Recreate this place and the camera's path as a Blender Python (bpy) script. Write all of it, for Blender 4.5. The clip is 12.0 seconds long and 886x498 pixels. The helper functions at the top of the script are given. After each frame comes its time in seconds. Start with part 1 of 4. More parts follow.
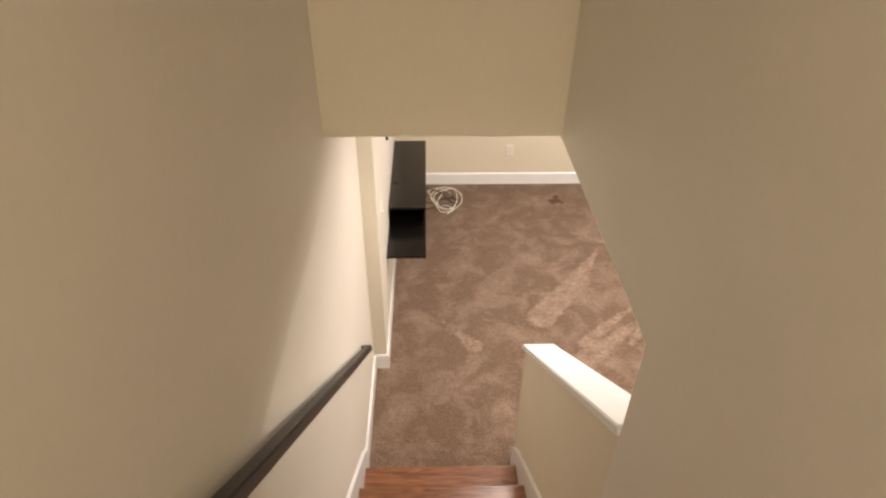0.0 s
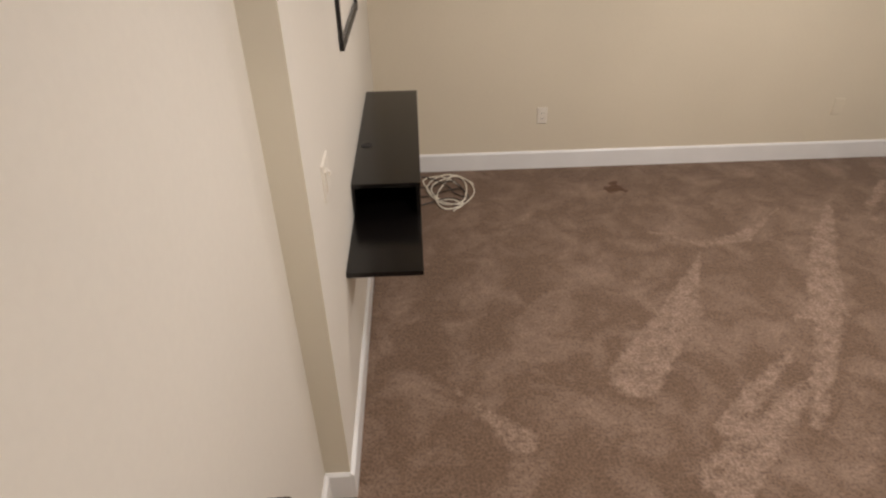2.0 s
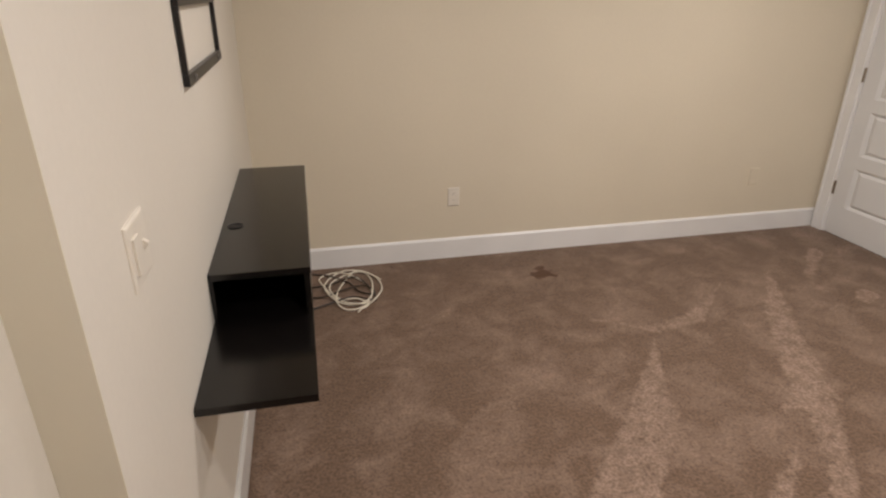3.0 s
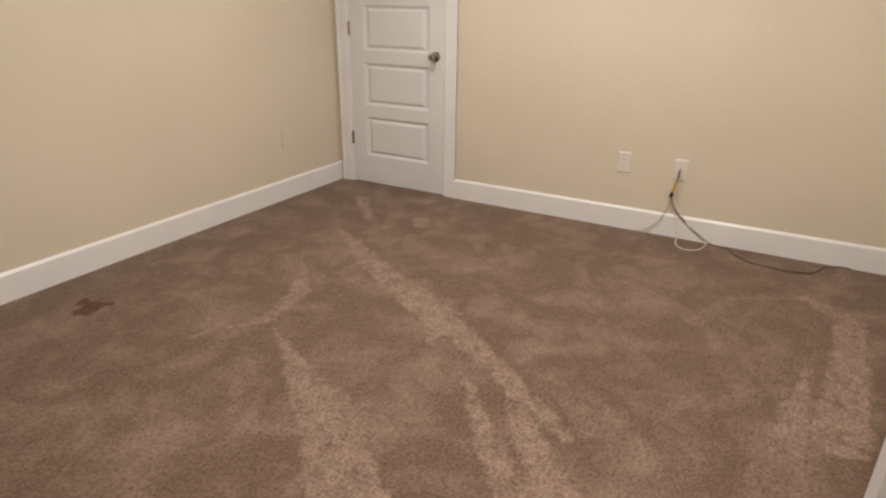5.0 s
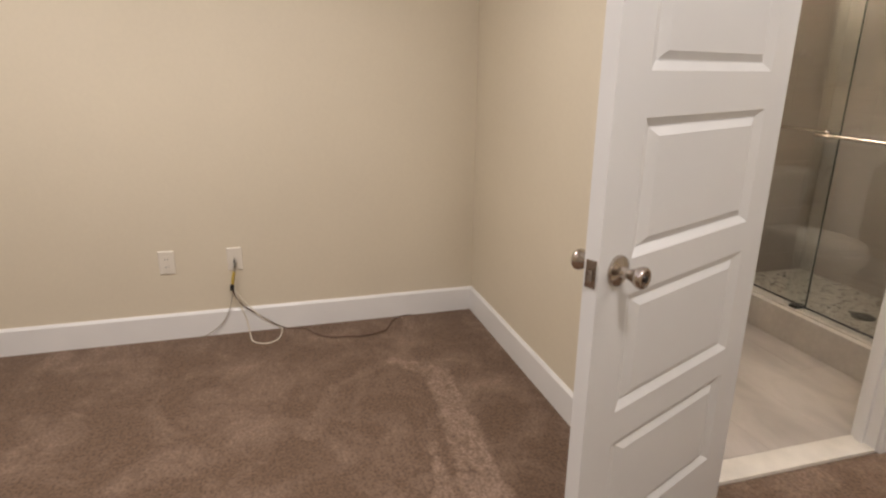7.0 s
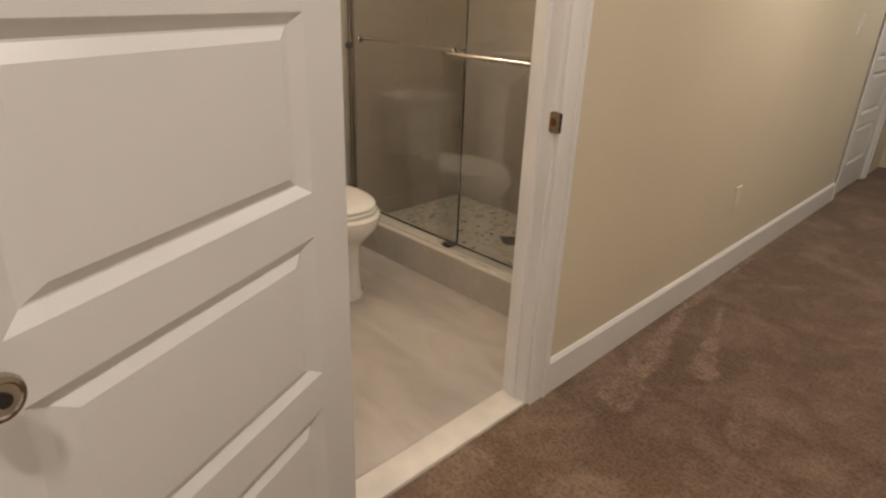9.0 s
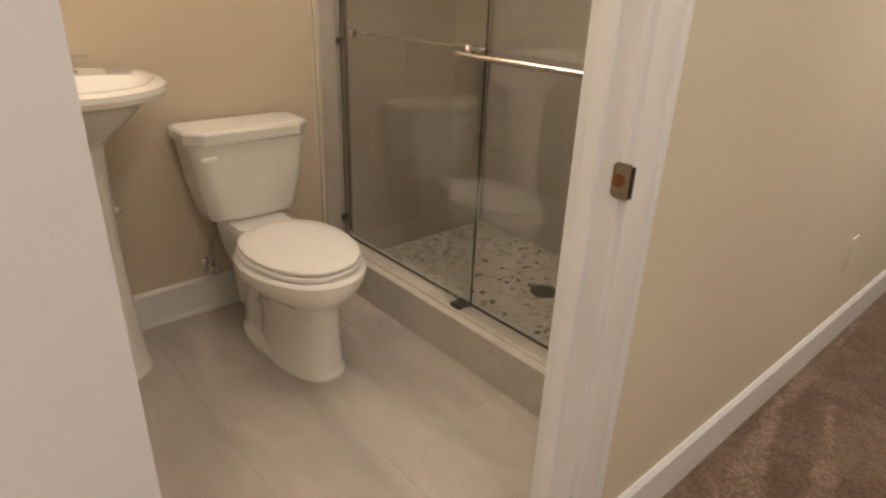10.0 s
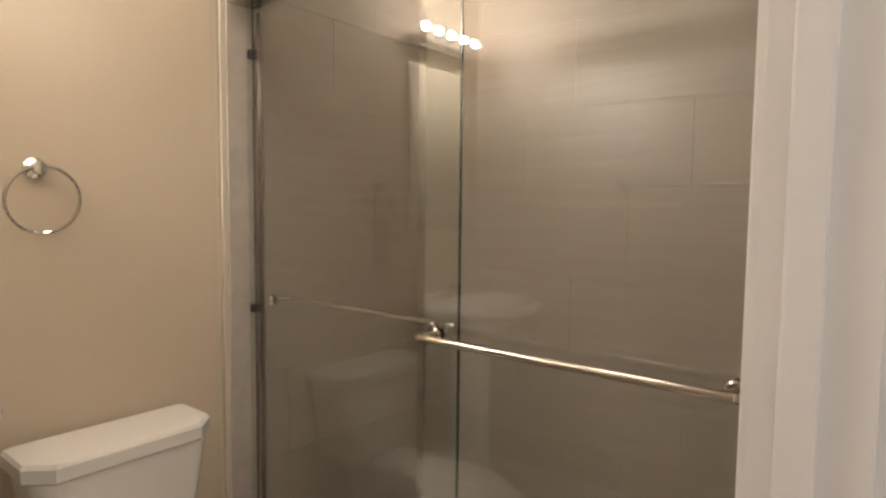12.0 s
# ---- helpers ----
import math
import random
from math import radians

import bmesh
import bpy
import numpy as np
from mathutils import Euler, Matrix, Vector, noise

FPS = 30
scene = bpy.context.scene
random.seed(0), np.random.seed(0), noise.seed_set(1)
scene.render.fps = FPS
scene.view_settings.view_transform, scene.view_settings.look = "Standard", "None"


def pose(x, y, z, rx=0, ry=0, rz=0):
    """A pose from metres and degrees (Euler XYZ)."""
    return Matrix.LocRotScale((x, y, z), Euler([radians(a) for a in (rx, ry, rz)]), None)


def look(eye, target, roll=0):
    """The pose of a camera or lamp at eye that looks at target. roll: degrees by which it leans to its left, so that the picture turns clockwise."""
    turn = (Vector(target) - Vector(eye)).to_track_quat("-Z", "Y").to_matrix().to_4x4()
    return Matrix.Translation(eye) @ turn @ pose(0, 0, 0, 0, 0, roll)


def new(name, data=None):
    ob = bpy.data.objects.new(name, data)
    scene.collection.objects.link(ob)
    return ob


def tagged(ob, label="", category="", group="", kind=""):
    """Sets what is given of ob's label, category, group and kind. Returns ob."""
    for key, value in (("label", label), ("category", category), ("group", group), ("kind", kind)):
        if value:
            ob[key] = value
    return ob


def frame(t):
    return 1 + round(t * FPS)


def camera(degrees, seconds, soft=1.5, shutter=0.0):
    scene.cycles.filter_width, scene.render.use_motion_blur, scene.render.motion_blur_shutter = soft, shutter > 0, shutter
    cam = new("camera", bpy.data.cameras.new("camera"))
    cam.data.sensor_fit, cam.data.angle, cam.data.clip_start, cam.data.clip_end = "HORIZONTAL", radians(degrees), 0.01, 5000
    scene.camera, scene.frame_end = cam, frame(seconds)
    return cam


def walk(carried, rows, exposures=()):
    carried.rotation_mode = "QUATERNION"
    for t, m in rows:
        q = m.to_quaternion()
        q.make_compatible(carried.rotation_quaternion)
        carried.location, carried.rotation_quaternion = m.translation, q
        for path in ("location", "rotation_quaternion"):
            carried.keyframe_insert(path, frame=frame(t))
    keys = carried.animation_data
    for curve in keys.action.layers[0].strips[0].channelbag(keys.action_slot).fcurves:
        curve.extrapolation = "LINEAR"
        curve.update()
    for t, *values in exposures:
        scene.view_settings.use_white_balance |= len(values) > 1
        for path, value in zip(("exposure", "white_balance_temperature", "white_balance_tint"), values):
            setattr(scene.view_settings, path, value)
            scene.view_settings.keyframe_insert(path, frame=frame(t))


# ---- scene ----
cam = camera(72.9, 12.0, soft=2.3)
EXPOSURES = [(0, 0.85, 6750, 10), (0.5, 0.84, 6700, 10), (1.0, 0.54, 6500, 10), (1.5, 0.2, 6400, 10), (2.0, 0.1, 6350, 10), (2.7, 0.08, 6350, 10), (4.3, 0.13, 6150, 10), (4.6, 0.13, 6250, 10), (5.0, 0.17, 6550, 10), (6.0, 0.27, 6380, 10),
             (7.0, 0.05, 6400, 11), (7.7, -0.02, 6400, 11), (9.3, -0.16, 7100, 11), (10.0, 0.0, 6950, 11), (10.5, 0.0, 6500, 11), (11.0, 0.02, 6500, 11), (11.5, -0.04, 6500, 11), (12.0, -0.19, 6500, 11)]
PATH = [
    (0, (0.301, -0.566, 3.231), (0.349, 1.044, 2.046), 0.5),
    (0.5, (0.298, -0.15, 2.913), (0.316, 1.434, 1.691), 0.6),
    (1, (0.287, 0.28, 2.572), (0.317, 1.867, 1.356), 0.9),
    (1.5, (0.279, 0.694, 2.215), (0.344, 2.288, 1.009), 0.3),
    (2, (0.277, 1.078, 1.921), (0.348, 2.744, 0.817), -0.9),
    (2.5, (0.27, 1.398, 1.666), (0.467, 3.164, 0.749), 0.0),
    (2.7, (0.28, 1.49, 1.611), (0.565, 3.27, 0.744), 0.2),
    (4.3, (0.392, 2.187, 1.308), (1.603, 3.708, 0.841), -1.4),
    (4.5, (0.356, 2.209, 1.293), (1.747, 3.547, 0.77), -0.9),
    (5, (0.336, 2.227, 1.227), (1.956, 3.118, 0.467), 0.8),
    (5.5, (0.364, 2.19, 1.186), (2.08, 2.707, 0.297), 2.1),
    (6, (0.465, 2.221, 1.238), (2.284, 2.475, 0.445), 2.4),
    (6.5, (0.677, 2.351, 1.3), (2.566, 2.298, 0.644), 1.6),
    (7, (0.817, 2.455, 1.308), (2.651, 1.913, 0.724), 0.7),
    (7.5, (0.828, 2.467, 1.297), (2.441, 1.447, 0.699), 0.1),
    (7.7, (0.821, 2.446, 1.291), (2.334, 1.293, 0.676), 0.1),
    (9.3, (1.343, 1.63, 1.243), (2.64, 0.341, 0.433), 1.8),
    (9.5, (1.435, 1.528, 1.238), (2.75, 0.266, 0.416), 1.8),
    (10, (1.652, 1.253, 1.211), (3.017, 0.036, 0.401), 2.2),
    (10.5, (1.872, 1.104, 1.192), (3.255, -0.14, 0.456), 3.0),
    (11, (2.042, 1.063, 1.212), (3.417, -0.265, 0.625), 3.2),
    (11.5, (2.129, 1.066, 1.238), (3.45, -0.381, 0.837), 2.5),
    (12, (2.128, 1.046, 1.322), (3.373, -0.512, 1.176), 0.6),
]
walk(cam, [(t, look(eye, target, roll)) for t, eye, target, roll in PATH],
     exposures=EXPOSURES)


# ---------- world and lights ----------
world = bpy.data.worlds.new("world")
scene.world = world
world.use_nodes = True
world.node_tree.nodes["Background"].inputs[0].default_value = (0.5, 0.45, 0.4, 1)
world.node_tree.nodes["Background"].inputs[1].default_value = 0.0

CEIL = 2.250          # ceiling height
XE, YN = 3.795, 5.0   # east and north walls
WX = 2.150            # corridor face of the bathroom wall
WT = 0.095            # wall thickness
WARM = (1.0, 0.92, 0.885)
COOL = (0.92, 0.95, 1.0)
CANS = [(0.92, 2.0, 13.5, WARM), (0.95, 3.65, 10.5, WARM), (2.6, 3.7, 16.5, WARM), (2.5, 2.5, 17, WARM), (1.5, 0.76, 6.4, WARM), (1.5, -1.15, 13.2, WARM), (1.5, -3.0, 9, COOL)]


def lamp(name, x, y, z, size, watts, colour, aim=(0, 0, -1)):
    data = bpy.data.lights.new(name, "AREA")
    data.shape, data.size, data.energy, data.color = "DISK", size, watts, colour
    ob = new(name, data)
    ob.matrix_world = look((x, y, z), (x + aim[0], y + aim[1], z + aim[2]))
    return ob


for cx, cy, watts, colour in CANS:
    lamp("can_lamp", cx, cy, CEIL - 0.012, 0.13, watts, colour)
BATH_X, BATH_Y = 2.95, 0.24
lamp("bath_lamp", BATH_X, BATH_Y, CEIL - 0.045, 0.24, 1.2, WARM)
# unseen fill, added above the landing to brighten the stair walls
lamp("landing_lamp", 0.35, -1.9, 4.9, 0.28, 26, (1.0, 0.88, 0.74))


# ---------- materials ----------
def mat(name, colour, rough=0.5, metal=0.0, grain=0.0, gscale=40.0, bump=0.0, bscale=120.0, stain=0.0, sscale=2.0, coat=0.0, spec=0.5):
    m = bpy.data.materials.new(name)
    m.use_nodes = True
    nt = m.node_tree
    b = nt.nodes["Principled BSDF"]
    b.inputs["Roughness"].default_value, b.inputs["Metallic"].default_value = rough, metal
    b.inputs["Specular IOR Level"].default_value = spec
    b.inputs["Coat Weight"].default_value = coat
    tc = nt.nodes.new("ShaderNodeTexCoord")
    geo = nt.nodes.new("ShaderNodeNewGeometry")
    base = (*colour, 1)
    b.inputs["Base Color"].default_value = base
    sock = None
    for amount, scale in ((grain, gscale), (stain, sscale)):
        if amount:
            n = nt.nodes.new("ShaderNodeTexNoise")
            n.inputs["Scale"].default_value, n.inputs["Detail"].default_value = scale, 6
            nt.links.new(geo.outputs["Position"], n.inputs["Vector"])
            mr = nt.nodes.new("ShaderNodeMapRange")
            mr.inputs["From Min"].default_value, mr.inputs["From Max"].default_value = 0.3, 0.7
            mr.inputs["To Min"].default_value, mr.inputs["To Max"].default_value = 1 - amount, 1 + amount
            nt.links.new(n.outputs["Fac"], mr.inputs["Value"])
            v = nt.nodes.new("ShaderNodeVectorMath")
            v.operation = "SCALE"
            if sock is None:
                v.inputs[0].default_value = colour
            else:
                nt.links.new(sock, v.inputs[0])
            nt.links.new(mr.outputs[0], v.inputs["Scale"])
            sock = v.outputs[0]
    if sock is not None:
        nt.links.new(sock, b.inputs["Base Color"])
    if bump:
        n = nt.nodes.new("ShaderNodeTexNoise")
        n.inputs["Scale"].default_value, n.inputs["Detail"].default_value = bscale, 4
        nt.links.new(geo.outputs["Position"], n.inputs["Vector"])
        bp = nt.nodes.new("ShaderNodeBump")
        bp.inputs["Strength"].default_value, bp.inputs["Distance"].default_value = bump, 0.003
        nt.links.new(n.outputs["Fac"], bp.inputs["Height"])
        nt.links.new(bp.outputs[0], b.inputs["Normal"])
    return m


M_CREAM = mat("cream_paint", (0.68, 0.612, 0.480), 0.6, bump=0.05, bscale=160, stain=0.03, sscale=1.2, grain=0.012, gscale=60, spec=0.35)
M_PALE = mat("pale_paint", (0.70, 0.655, 0.575), 0.5, bump=0.05, bscale=160, stain=0.03, sscale=1.2, grain=0.012, gscale=60, spec=0.35)
M_RETURN = mat("pale_cream_face", (0.70, 0.645, 0.525), 0.55, bump=0.05, bscale=160, stain=0.03, sscale=1.2, spec=0.35)
M_BATH = mat("bath_paint", (0.64, 0.545, 0.425), 0.55, bump=0.12, bscale=160, stain=0.03, sscale=1.3, spec=0.35)
M_CEIL = mat("ceiling_paint", (0.8, 0.78, 0.73), 0.8, bump=0.2, bscale=90)
M_TRIM = mat("white_trim_paint", (0.80, 0.795, 0.78), 0.3, bump=0.05, bscale=60, stain=0.03, sscale=4)
M_DOOR = mat("white_door_paint", (0.72, 0.72, 0.712), 0.32, bump=0.08, bscale=220, stain=0.025, sscale=3)
M_PLATE = mat("white_plastic", (0.73, 0.68, 0.59), 0.35, stain=0.03, sscale=20)
M_SLOT = mat("dark_slot", (0.02, 0.02, 0.02), 0.6)
M_BLACK = mat("black_shelf_laminate", (0.0045, 0.0036, 0.0032), 0.2, grain=0.35, gscale=25, bump=0.04, bscale=60, spec=0.5)
M_IRON = mat("black_steel", (0.02, 0.018, 0.017), 0.4, 0.3, grain=0.2, gscale=30)
M_SLOTTED = mat("grey_zinc", (0.32, 0.31, 0.3), 0.4, 0.8)
M_RAIL = mat("dark_stained_rail", (0.021, 0.015, 0.012), 0.45, grain=0.3, gscale=18, bump=0.1, bscale=60)
M_NICKEL = mat("satin_nickel", (0.47, 0.42, 0.37), 0.17, 1.0, grain=0.06, gscale=60)
M_CHROME = mat("chrome", (0.64, 0.62, 0.585), 0.09, 1.0)
M_BRASS = mat("warm_polished_bar", (0.50, 0.455, 0.395), 0.19, 1.0)
M_CERAMIC = mat("white_vitreous_china", (0.87, 0.852, 0.815), 0.12, coat=0.5, stain=0.02, sscale=5)
M_SEAT = mat("white_seat_plastic", (0.91, 0.892, 0.85), 0.22)
M_WHITECORD = mat("white_cord", (0.75, 0.70, 0.58), 0.5)
M_BLACKCORD = mat("dark_cord", (0.045, 0.03, 0.02), 0.5)
M_BROWNCORD = mat("brown_cord", (0.105, 0.058, 0.036), 0.55)
M_GREYCORD = mat("grey_cord", (0.36, 0.32, 0.26), 0.5)
M_YELLOW = mat("yellow_plug", (0.52, 0.38, 0.08), 0.5)
M_RUBBER = mat("black_rubber", (0.012, 0.012, 0.012), 0.5)
M_CAULK = mat("cream_caulk", (0.64, 0.57, 0.48), 0.5, stain=0.04, sscale=6)
M_RAWWOOD = mat("raw_wood", (0.17, 0.055, 0.010), 0.7, grain=0.3, gscale=60)
M_TRIMTILE = mat("grey_edge_tile", (0.46, 0.42, 0.375), 0.35, grain=0.06, gscale=30, stain=0.08, sscale=5)
M_GROUT = mat("grey_grout", (0.40, 0.355, 0.305), 0.9, grain=0.1, gscale=200)
M_FGROUT = mat("pale_grout", (0.44, 0.40, 0.36), 0.9, grain=0.1, gscale=200)
M_SADDLE = mat("white_marble_saddle", (0.74, 0.70, 0.63), 0.3, grain=0.05, gscale=12, stain=0.08, sscale=9)
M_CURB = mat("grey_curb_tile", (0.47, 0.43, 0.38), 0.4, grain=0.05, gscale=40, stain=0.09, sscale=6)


def glow(name, colour, strength):
    m = bpy.data.materials.new(name)
    m.use_nodes = True
    b = m.node_tree.nodes["Principled BSDF"]
    b.inputs["Emission Color"].default_value, b.inputs["Emission Strength"].default_value = (*colour, 1), strength
    return m


M_LENS = glow("lit_lens", (1.0, 0.86, 0.66), 12)
M_BULB = glow("lit_bulb_glass", (1.0, 0.91, 0.84), 1050)


def glass_mat():
    m = bpy.data.materials.new("shower_glass")
    m.use_nodes = True
    nt = m.node_tree
    nt.nodes.remove(nt.nodes["Principled BSDF"])
    out = nt.nodes["Material Output"]
    g = nt.nodes.new("ShaderNodeBsdfGlossy")
    g.inputs["Roughness"].default_value = 0.0
    t = nt.nodes.new("ShaderNodeBsdfTransparent")
    t.inputs[0].default_value = (0.968, 0.980, 0.970, 1)
    lw = nt.nodes.new("ShaderNodeLayerWeight")
    lw.inputs["Blend"].default_value = 0.5
    pw = nt.nodes.new("ShaderNodeMath")
    pw.operation, pw.inputs[1].default_value = "POWER", 5.0
    nt.links.new(lw.outputs["Facing"], pw.inputs[0])
    f = nt.nodes.new("ShaderNodeMath")
    f.operation, f.inputs[1].default_value, f.inputs[2].default_value = "MULTIPLY_ADD", 0.90, 0.095
    nt.links.new(pw.outputs[0], f.inputs[0])
    mx = nt.nodes.new("ShaderNodeMixShader")
    for a, b in ((f.outputs[0], mx.inputs[0]), (t.outputs[0], mx.inputs[1]), (g.outputs[0], mx.inputs[2]), (mx.outputs[0], out.inputs[0])):
        nt.links.new(a, b)
    return m


M_GLASS = glass_mat()
M_MIRROR = mat("mirror_silver", (0.86, 0.88, 0.87), 0.0, 1.0)


def random_tint(name, colours, rough, grain_scale, bump=0.0, vein=0.12, stretch=(1, 1, 1)):
    """A stone or tile whose tint differs from piece to piece."""
    m = bpy.data.materials.new(name)
    m.use_nodes = True
    nt = m.node_tree
    b = nt.nodes["Principled BSDF"]
    b.inputs["Roughness"].default_value = rough
    info, geo = nt.nodes.new("ShaderNodeObjectInfo"), nt.nodes.new("ShaderNodeNewGeometry")
    add = nt.nodes.new("ShaderNodeMath")
    add.operation = "ADD"
    nt.links.new(info.outputs["Random"], add.inputs[0])
    nt.links.new(geo.outputs["Random Per Island"], add.inputs[1])
    fr = nt.nodes.new("ShaderNodeMath")
    fr.operation = "FRACT"
    nt.links.new(add.outputs[0], fr.inputs[0])
    ramp = nt.nodes.new("ShaderNodeValToRGB")
    ramp.color_ramp.interpolation = "CONSTANT"
    els = ramp.color_ramp.elements
    for i, (p, c) in enumerate(colours):
        e = els[i] if i < 2 else els.new(p)
        e.position, e.color = p, (*c, 1)
    nt.links.new(fr.outputs[0], ramp.inputs[0])
    n = nt.nodes.new("ShaderNodeTexNoise")
    n.inputs["Scale"].default_value, n.inputs["Detail"].default_value, n.inputs["Distortion"].default_value = grain_scale, 7, 0.6
    mp = nt.nodes.new("ShaderNodeMapping")
    mp.inputs["Scale"].default_value = stretch
    nt.links.new(geo.outputs["Position"], mp.inputs[0])
    nt.links.new(mp.outputs[0], n.inputs["Vector"])
    mr = nt.nodes.new("ShaderNodeMapRange")
    mr.inputs["From Min"].default_value, mr.inputs["From Max"].default_value = 0.3, 0.7
    mr.inputs["To Min"].default_value, mr.inputs["To Max"].default_value = 1 - vein, 1 + vein
    nt.links.new(n.outputs["Fac"], mr.inputs["Value"])
    v = nt.nodes.new("ShaderNodeVectorMath")
    v.operation = "SCALE"
    nt.links.new(ramp.outputs[0], v.inputs[0])
    nt.links.new(mr.outputs[0], v.inputs["Scale"])
    nt.links.new(v.outputs[0], b.inputs["Base Color"])
    if bump:
        bp = nt.nodes.new("ShaderNodeBump")
        bp.inputs["Strength"].default_value, bp.inputs["Distance"].default_value = bump, 0.003
        nt.links.new(n.outputs["Fac"], bp.inputs["Height"])
        nt.links.new(bp.outputs[0], b.inputs["Normal"])
    return m


M_FTILE = random_tint("floor_tile", [(0.0, (0.49, 0.445, 0.405)), (0.35, (0.505, 0.46, 0.415)), (0.7, (0.48, 0.435, 0.395))], 0.36, 3.4, vein=0.17, stretch=(0.7, 1.8, 1))
M_WTILE = random_tint("shower_wall_tile", [(0.0, (0.418, 0.368, 0.317)), (0.35, (0.428, 0.377, 0.325)), (0.7, (0.410, 0.361, 0.311))], 0.34, 2.2, vein=0.065, stretch=(1, 1, 22))
M_PEBBLE = random_tint("pebble", [(0.0, (0.56, 0.52, 0.44)), (0.26, (0.50, 0.455, 0.38)), (0.50, (0.60, 0.56, 0.48)), (0.72, (0.40, 0.35, 0.285)), (0.84, (0.24, 0.195, 0.15)), (0.93, (0.045, 0.034, 0.027))], 0.4, 40.0, vein=0.14)
M_PGROUT = mat("pebble_grout", (0.55, 0.51, 0.44), 0.9, grain=0.08, gscale=150)


def wood_mat():
    m = bpy.data.materials.new("red_oak")
    m.use_nodes = True
    nt = m.node_tree
    b = nt.nodes["Principled BSDF"]
    b.inputs["Roughness"].default_value = 0.28
    geo = nt.nodes.new("ShaderNodeNewGeometry")
    mp = nt.nodes.new("ShaderNodeMapping")
    mp.inputs["Scale"].default_value = (2.5, 26, 26)
    n = nt.nodes.new("ShaderNodeTexNoise")
    n.inputs["Scale"].default_value, n.inputs["Detail"].default_value, n.inputs["Distortion"].default_value = 2.0, 6, 1.2
    r = nt.nodes.new("ShaderNodeValToRGB")
    r.color_ramp.elements[0].position, r.color_ramp.elements[0].color = 0.3, (0.12, 0.042, 0.016, 1)
    r.color_ramp.elements[1].position, r.color_ramp.elements[1].color = 0.7, (0.30, 0.125, 0.055, 1)
    for a, c in ((geo.outputs["Position"], mp.inputs[0]), (mp.outputs[0], n.inputs["Vector"]), (n.outputs["Fac"], r.inputs[0]), (r.outputs[0], b.inputs["Base Color"])):
        nt.links.new(a, c)
    return m


M_OAK = wood_mat()

# vacuum strokes and footprints in the carpet's nap: start, end, half widths
STROKES_MIDDLE = [
    ((2.98, 4.44), (2.58, 3.84), 0.012, 0.085), ((2.58, 3.84), (2.28, 3.30), 0.085, 0.100), ((2.26, 3.34), (2.02, 3.19), 0.050, 0.020), ((2.28, 3.28), (1.82, 2.60), 0.080, 0.030),
    ((1.98, 3.05), (1.47, 2.62), 0.020, 0.065), ((1.86, 2.78), (1.36, 2.38), 0.045, 0.110), ((1.86, 3.84), (1.55, 3.33), 0.004, 0.105), ((1.55, 3.33), (1.18, 2.90), 0.105, 0.120),
    ((1.65, 4.08), (1.90, 3.93), 0.012, 0.036), ((1.92, 3.92), (2.18, 3.98), 0.045, 0.060), ((2.18, 3.98), (2.56, 4.30), 0.050, 0.014),
    ((3.46, 4.58), (3.16, 4.30), 0.055, 0.040), ((3.28, 4.00), (3.19, 3.95), 0.060, 0.050),
]
STROKES_SIDES = [
    ((3.12, 1.79), (2.24, 1.86), 0.060, 0.095), ((3.29, 1.97), (3.12, 1.79), 0.040, 0.060), ((2.62, 1.95), (2.10, 2.02), 0.035, 0.060),
    ((2.12, -1.45), (2.10, -0.63), 0.012, 0.030), ((2.10, -0.60), (1.96, 0.16), 0.030, 0.075), ((1.99, -0.77), (1.83, -0.20), 0.016, 0.055), ((0.40, 2.88), (0.64, 2.60), 0.012, 0.070),
]
STROKES_FAINT = [
    ((1.70, 3.86), (1.33, 3.50), 0.008, 0.045), ((3.02, 3.92), (2.90, 3.84), 0.060, 0.050), ((3.16, 4.28), (2.94, 4.08), 0.040, 0.030), ((3.44, 3.05), (3.32, 3.13), 0.020, 0.032),
    ((2.80, 2.36), (3.10, 2.26), 0.050, 0.050), ((3.10, 2.26), (3.29, 1.97), 0.030, 0.045), ((2.12, 2.02), (1.72, 2.06), 0.100, 0.080), ((1.70, -0.40), (1.58, 0.05), 0.050, 0.070),
    ((0.52, 3.56), (0.50, 3.44), 0.040, 0.060), ((1.08, 2.72), (1.14, 2.56), 0.060, 0.090), ((2.06, 2.62), (1.94, 2.52), 0.060, 0.080), ((1.06, 3.62), (0.84, 3.30), 0.050, 0.120), ((0.64, 2.46), (0.36, 2.16), 0.060, 0.110),
]


